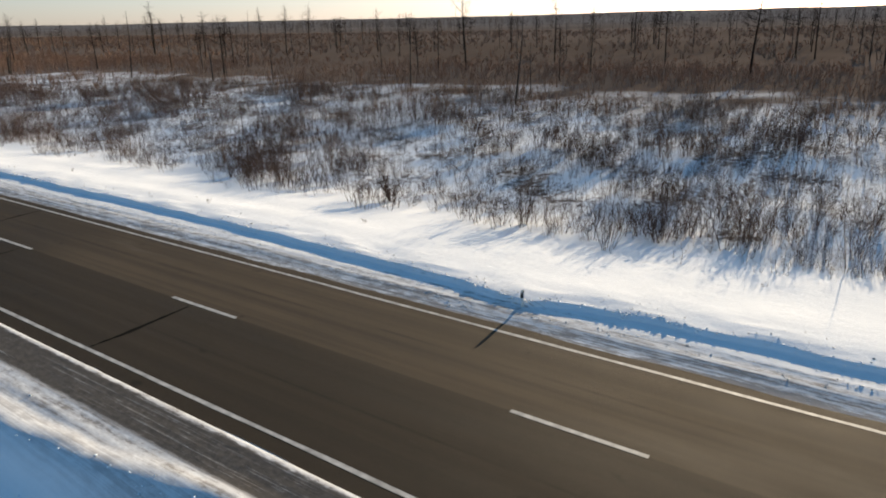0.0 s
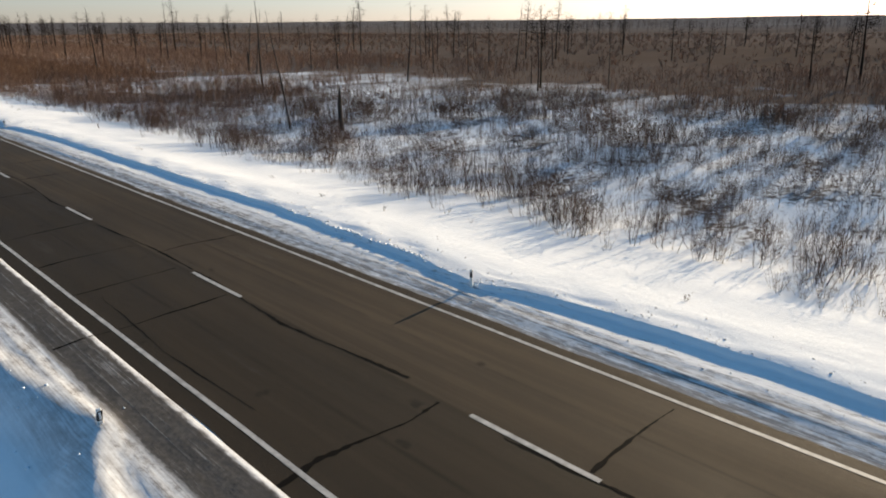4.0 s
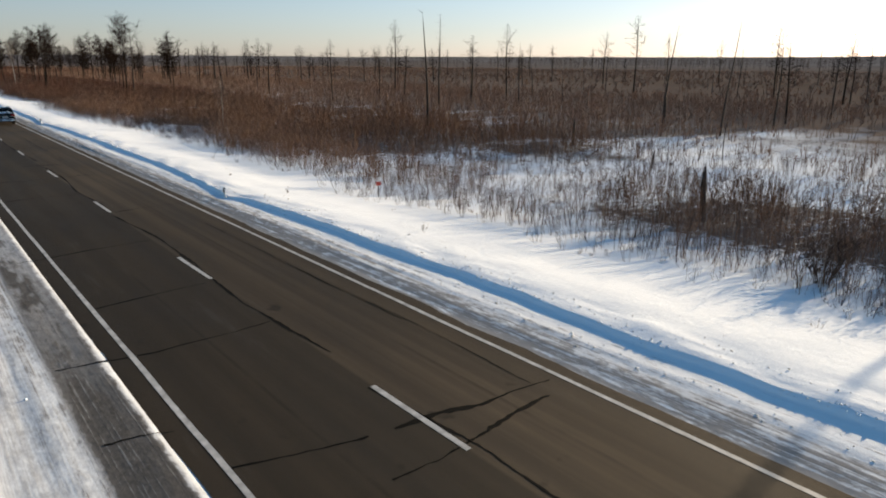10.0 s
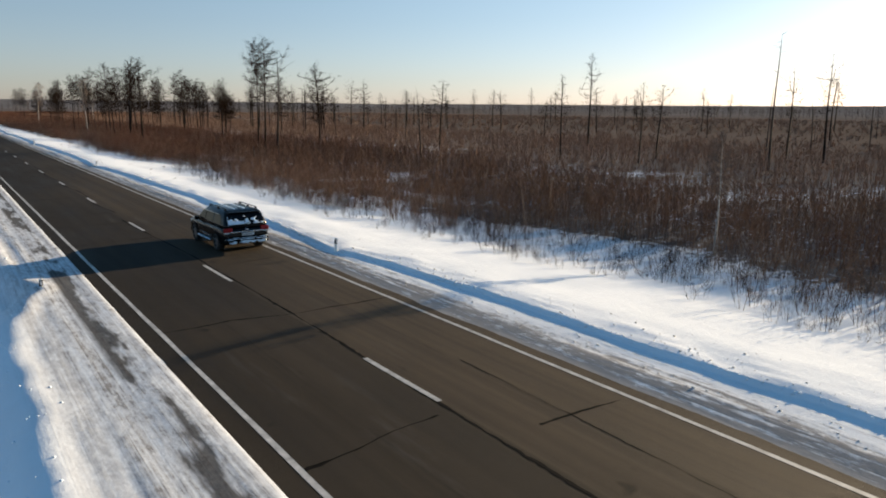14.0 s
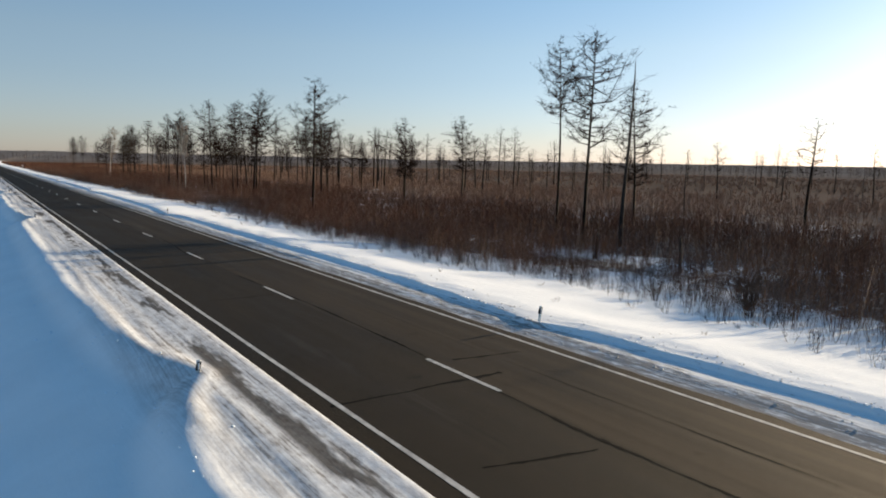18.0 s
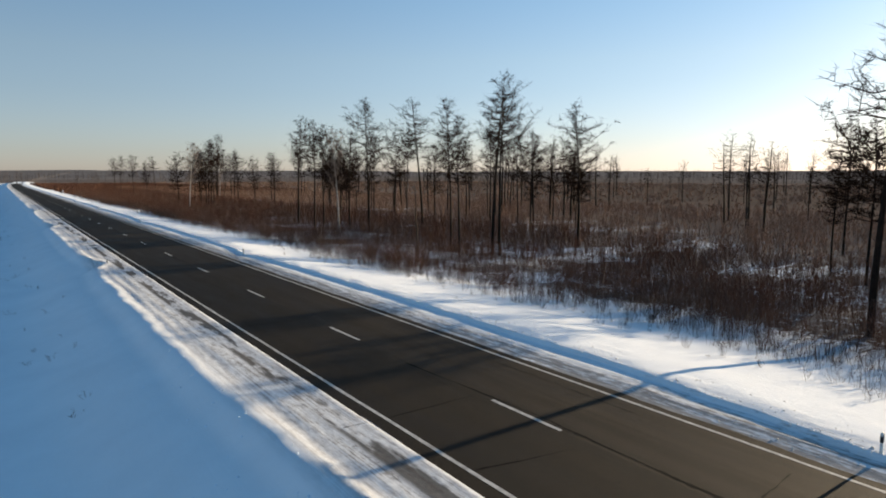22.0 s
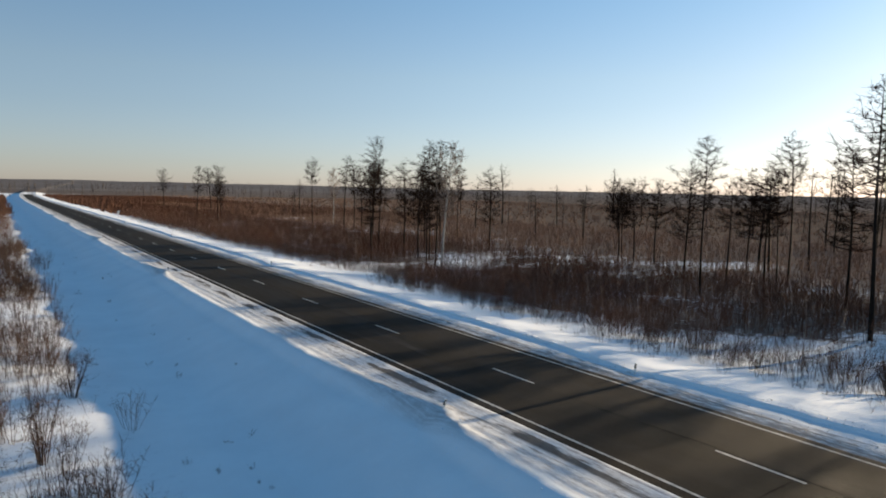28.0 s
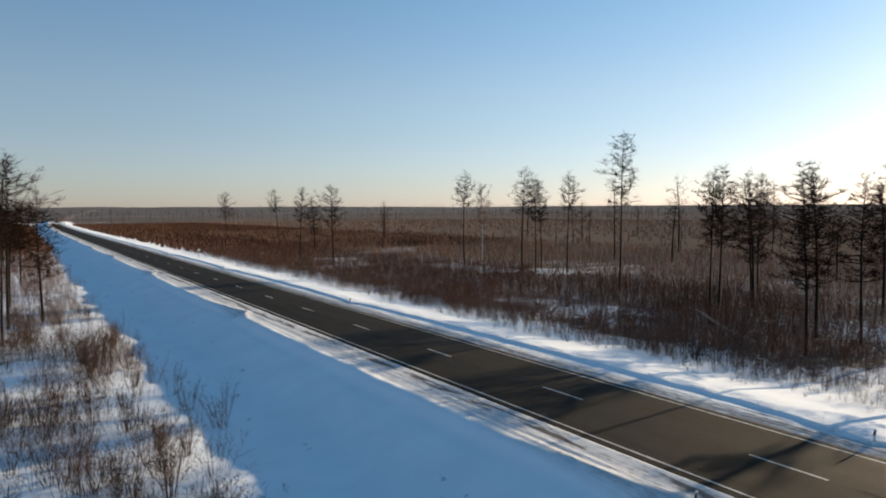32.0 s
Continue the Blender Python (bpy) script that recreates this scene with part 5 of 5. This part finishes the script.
    bmesh.ops.create_cone(bm, cap_ends=False, segments=14, radius1=0.035, radius2=0.035, depth=0.22, matrix=pose(0.55, -2.46, 0.36, 90, 0, 0))
    part("exhaust_pipe", bm, CHROME, car)
    part("aerial", box((0.04, 0.14, 0.06), (0, -1.60, 1.925), 0.015), BLACK, car)
    part("wiper", box((0.42, 0.02, 0.02), (0.12, -2.40, 1.33), 0.004, pose(0, 0, 0, 0, -12, 0)), BLACK_BAND, car)
    return car


make_car(2.24, 186.86)


def make_post():
    post = tagged(new("marker_post"), "white roadside marker post with a black band in the snow", "post", "marker posts along the road")
    part("shaft", box((0.10, 0.07, 0.80), (0, 0, 0.14), 0.02, taper=0.92), WHITE_POST, post)
    part("band", box((0.107, 0.077, 0.22), (0, 0, 0.39), 0.02, pose(0, 0, 0, 0, 8, 0)), BLACK_BAND, post, "black band")
    part("reflector", box((0.042, 0.09, 0.15), (0, 0, 0.39), 0.008), PLATE, post, "pale reflector")
    return post


first = make_post()
for k in range(0, 15):
    yy = POST_FIRST + POST_STEP * k
    for xx in (5.08, -5.32) if k > 1 else (5.08,):
        z = float(terrain(xx, yy))
        tilt = float(forest.normal(0, 2.5))
        m = pose(xx + float(bend(yy)), yy, z - (0.02 if xx > 0 else 0.22), tilt, float(forest.normal(0, 2.5)), float(forest.normal(0, 8)))
        if first is not None:
            first.matrix_basis, first = m, None
            source = [o for o in scene.objects if o.name.startswith("marker_post")][0]
        else:
            copy_thing(source, m)

sign = tagged(new("road_sign"), "small white kilometre sign on a thin post", "sign")
sign.location = (8.2, 566, float(terrain(8.2, 566)))
part("shaft", box((0.07, 0.07, 1.9), (0, 0, 0.9), 0.01), WHITE_POST, sign)
part("panel", box((0.55, 0.03, 0.38), (0, -0.05, 1.65), 0.01), WHITE_POST, sign)
mark = tagged(new("red_marker"), "small red marker on a thin stake in open snow", "marker")
mark.location = (13.0, 131, float(terrain(13, 131)))
part("stake", box((0.05, 0.05, 0.8), (0, 0, 0.35), 0.01), BLACK_BAND, mark)
part("board", box((0.30, 0.04, 0.20), (0, -0.03, 0.72), 0.02), RED_PAINT, mark)
k = np.linspace(0, 1, 8)
pile = Pile()
a, b = np.array([23.2, 450.5]), np.array([27.5, 459.5])
line = np.c_[a + (b - a) * k[:, None], terrain(a[0], a[1]) + 0.35 + 1.3 * k - 0.25 * np.sin(k * 3)]
pile.add(*tube(line, [0.14, 0.135, 0.13, 0.12, 0.11, 0.09, 0.06, 0], 8))
pile.add(*spikes(line[[3, 5, 6]], line[[3, 5, 6]] + [[0.3, 0.2, 0.6], [-0.3, 0.3, 0.5], [0.2, -0.2, 0.5]], 0.05))
tagged(pile.mesh("fallen_trunk", BARE_LOG, smooth=True), "pale fallen tree trunk leaning over the brush", "log")

# crumbs of ploughed snow along the banks, and dry tufts on the open snow
rng = np.random.default_rng(77)


def crumbs(name, label, where, sizes, mat):
    pile = Pile()
    base = np.array([[1, 0, 0], [-1, 0, 0], [0, 1, 0], [0, -1, 0], [0, 0, 1], [0, 0, -1]], float)
    tri = np.array([[0, 2, 4], [2, 1, 4], [1, 3, 4], [3, 0, 4], [2, 0, 5], [1, 2, 5], [3, 1, 5], [0, 3, 5]])
    n = len(where)
    v = base[None] * rng.uniform(0.5, 1.2, (n, 6, 1)) * sizes[:, None, None] * [1.1, 1.1, 0.7]
    a = rng.uniform(0, 6.28, n)[:, None]
    x = v[..., 0] * np.cos(a) - v[..., 1] * np.sin(a)
    y = v[..., 0] * np.sin(a) + v[..., 1] * np.cos(a)
    z = terrain(where[:, 0], where[:, 1])[:, None] + sizes[:, None] * 0.2
    v = np.stack([where[:, :1] + x, where[:, 1:] + y, z + v[..., 2]], -1).reshape(-1, 3)
    f = (np.arange(n)[:, None, None] * 6 + tri[None]).reshape(-1, 3)
    return tagged(sheet(name, v, f, mat), label, "snow", kind="stuff")


y = rng.uniform(-55, 480, 9000)
x = foot_right(y) + np.where(rng.uniform(0, 1, len(y)) < 0.6, 0.22 + rng.exponential(0.40, len(y)), rng.normal(-0.95, 0.18, len(y)))
crumbs("snow_crumbs", "lumps of ploughed snow along the bank", np.stack([x, y], 1), np.minimum(rng.gamma(2.0, 0.007, len(y)) + 0.008, 0.045), CRUST)
y = rng.uniform(-55, 480, 7500)
x = foot_right(y) + rng.normal(0.16, 0.07, len(y))
crumbs("snow_clods", "ragged clods of snow on the crest of the bank", np.stack([x, y], 1), np.minimum(rng.gamma(2.2, 0.014, len(y)) + 0.012, 0.06) * np.clip(0.7 + 0.8 * hashed(y * 0.35, 2.0, 4.0), 0.25, 1.4), CLOD)
y = rng.uniform(-40, 520, 3500)
x = lip_left(y) + rng.normal(-0.5, 0.6, len(y))
crumbs("snow_crumbs", "lumps of snow fallen down the embankment", np.stack([x, y], 1), np.minimum(rng.gamma(2.0, 0.009, len(y)) + 0.008, 0.05), SNOW)
p = np.concatenate([scatter(rng, 700, 8, 16, -45, 520, lambda x, y: 0.15 + 0.35 * soft(11, 15, x)), scatter(rng, 330, -16, -9, 300, 520, lambda x, y: 0.3 + 0 * x)])
brush("dry_tufts", GREY_BRUSH, "dry grass tufts poking through the open snow", p, rng.uniform(0.15, 0.45, len(p)), NEAR, 12, 1.8)
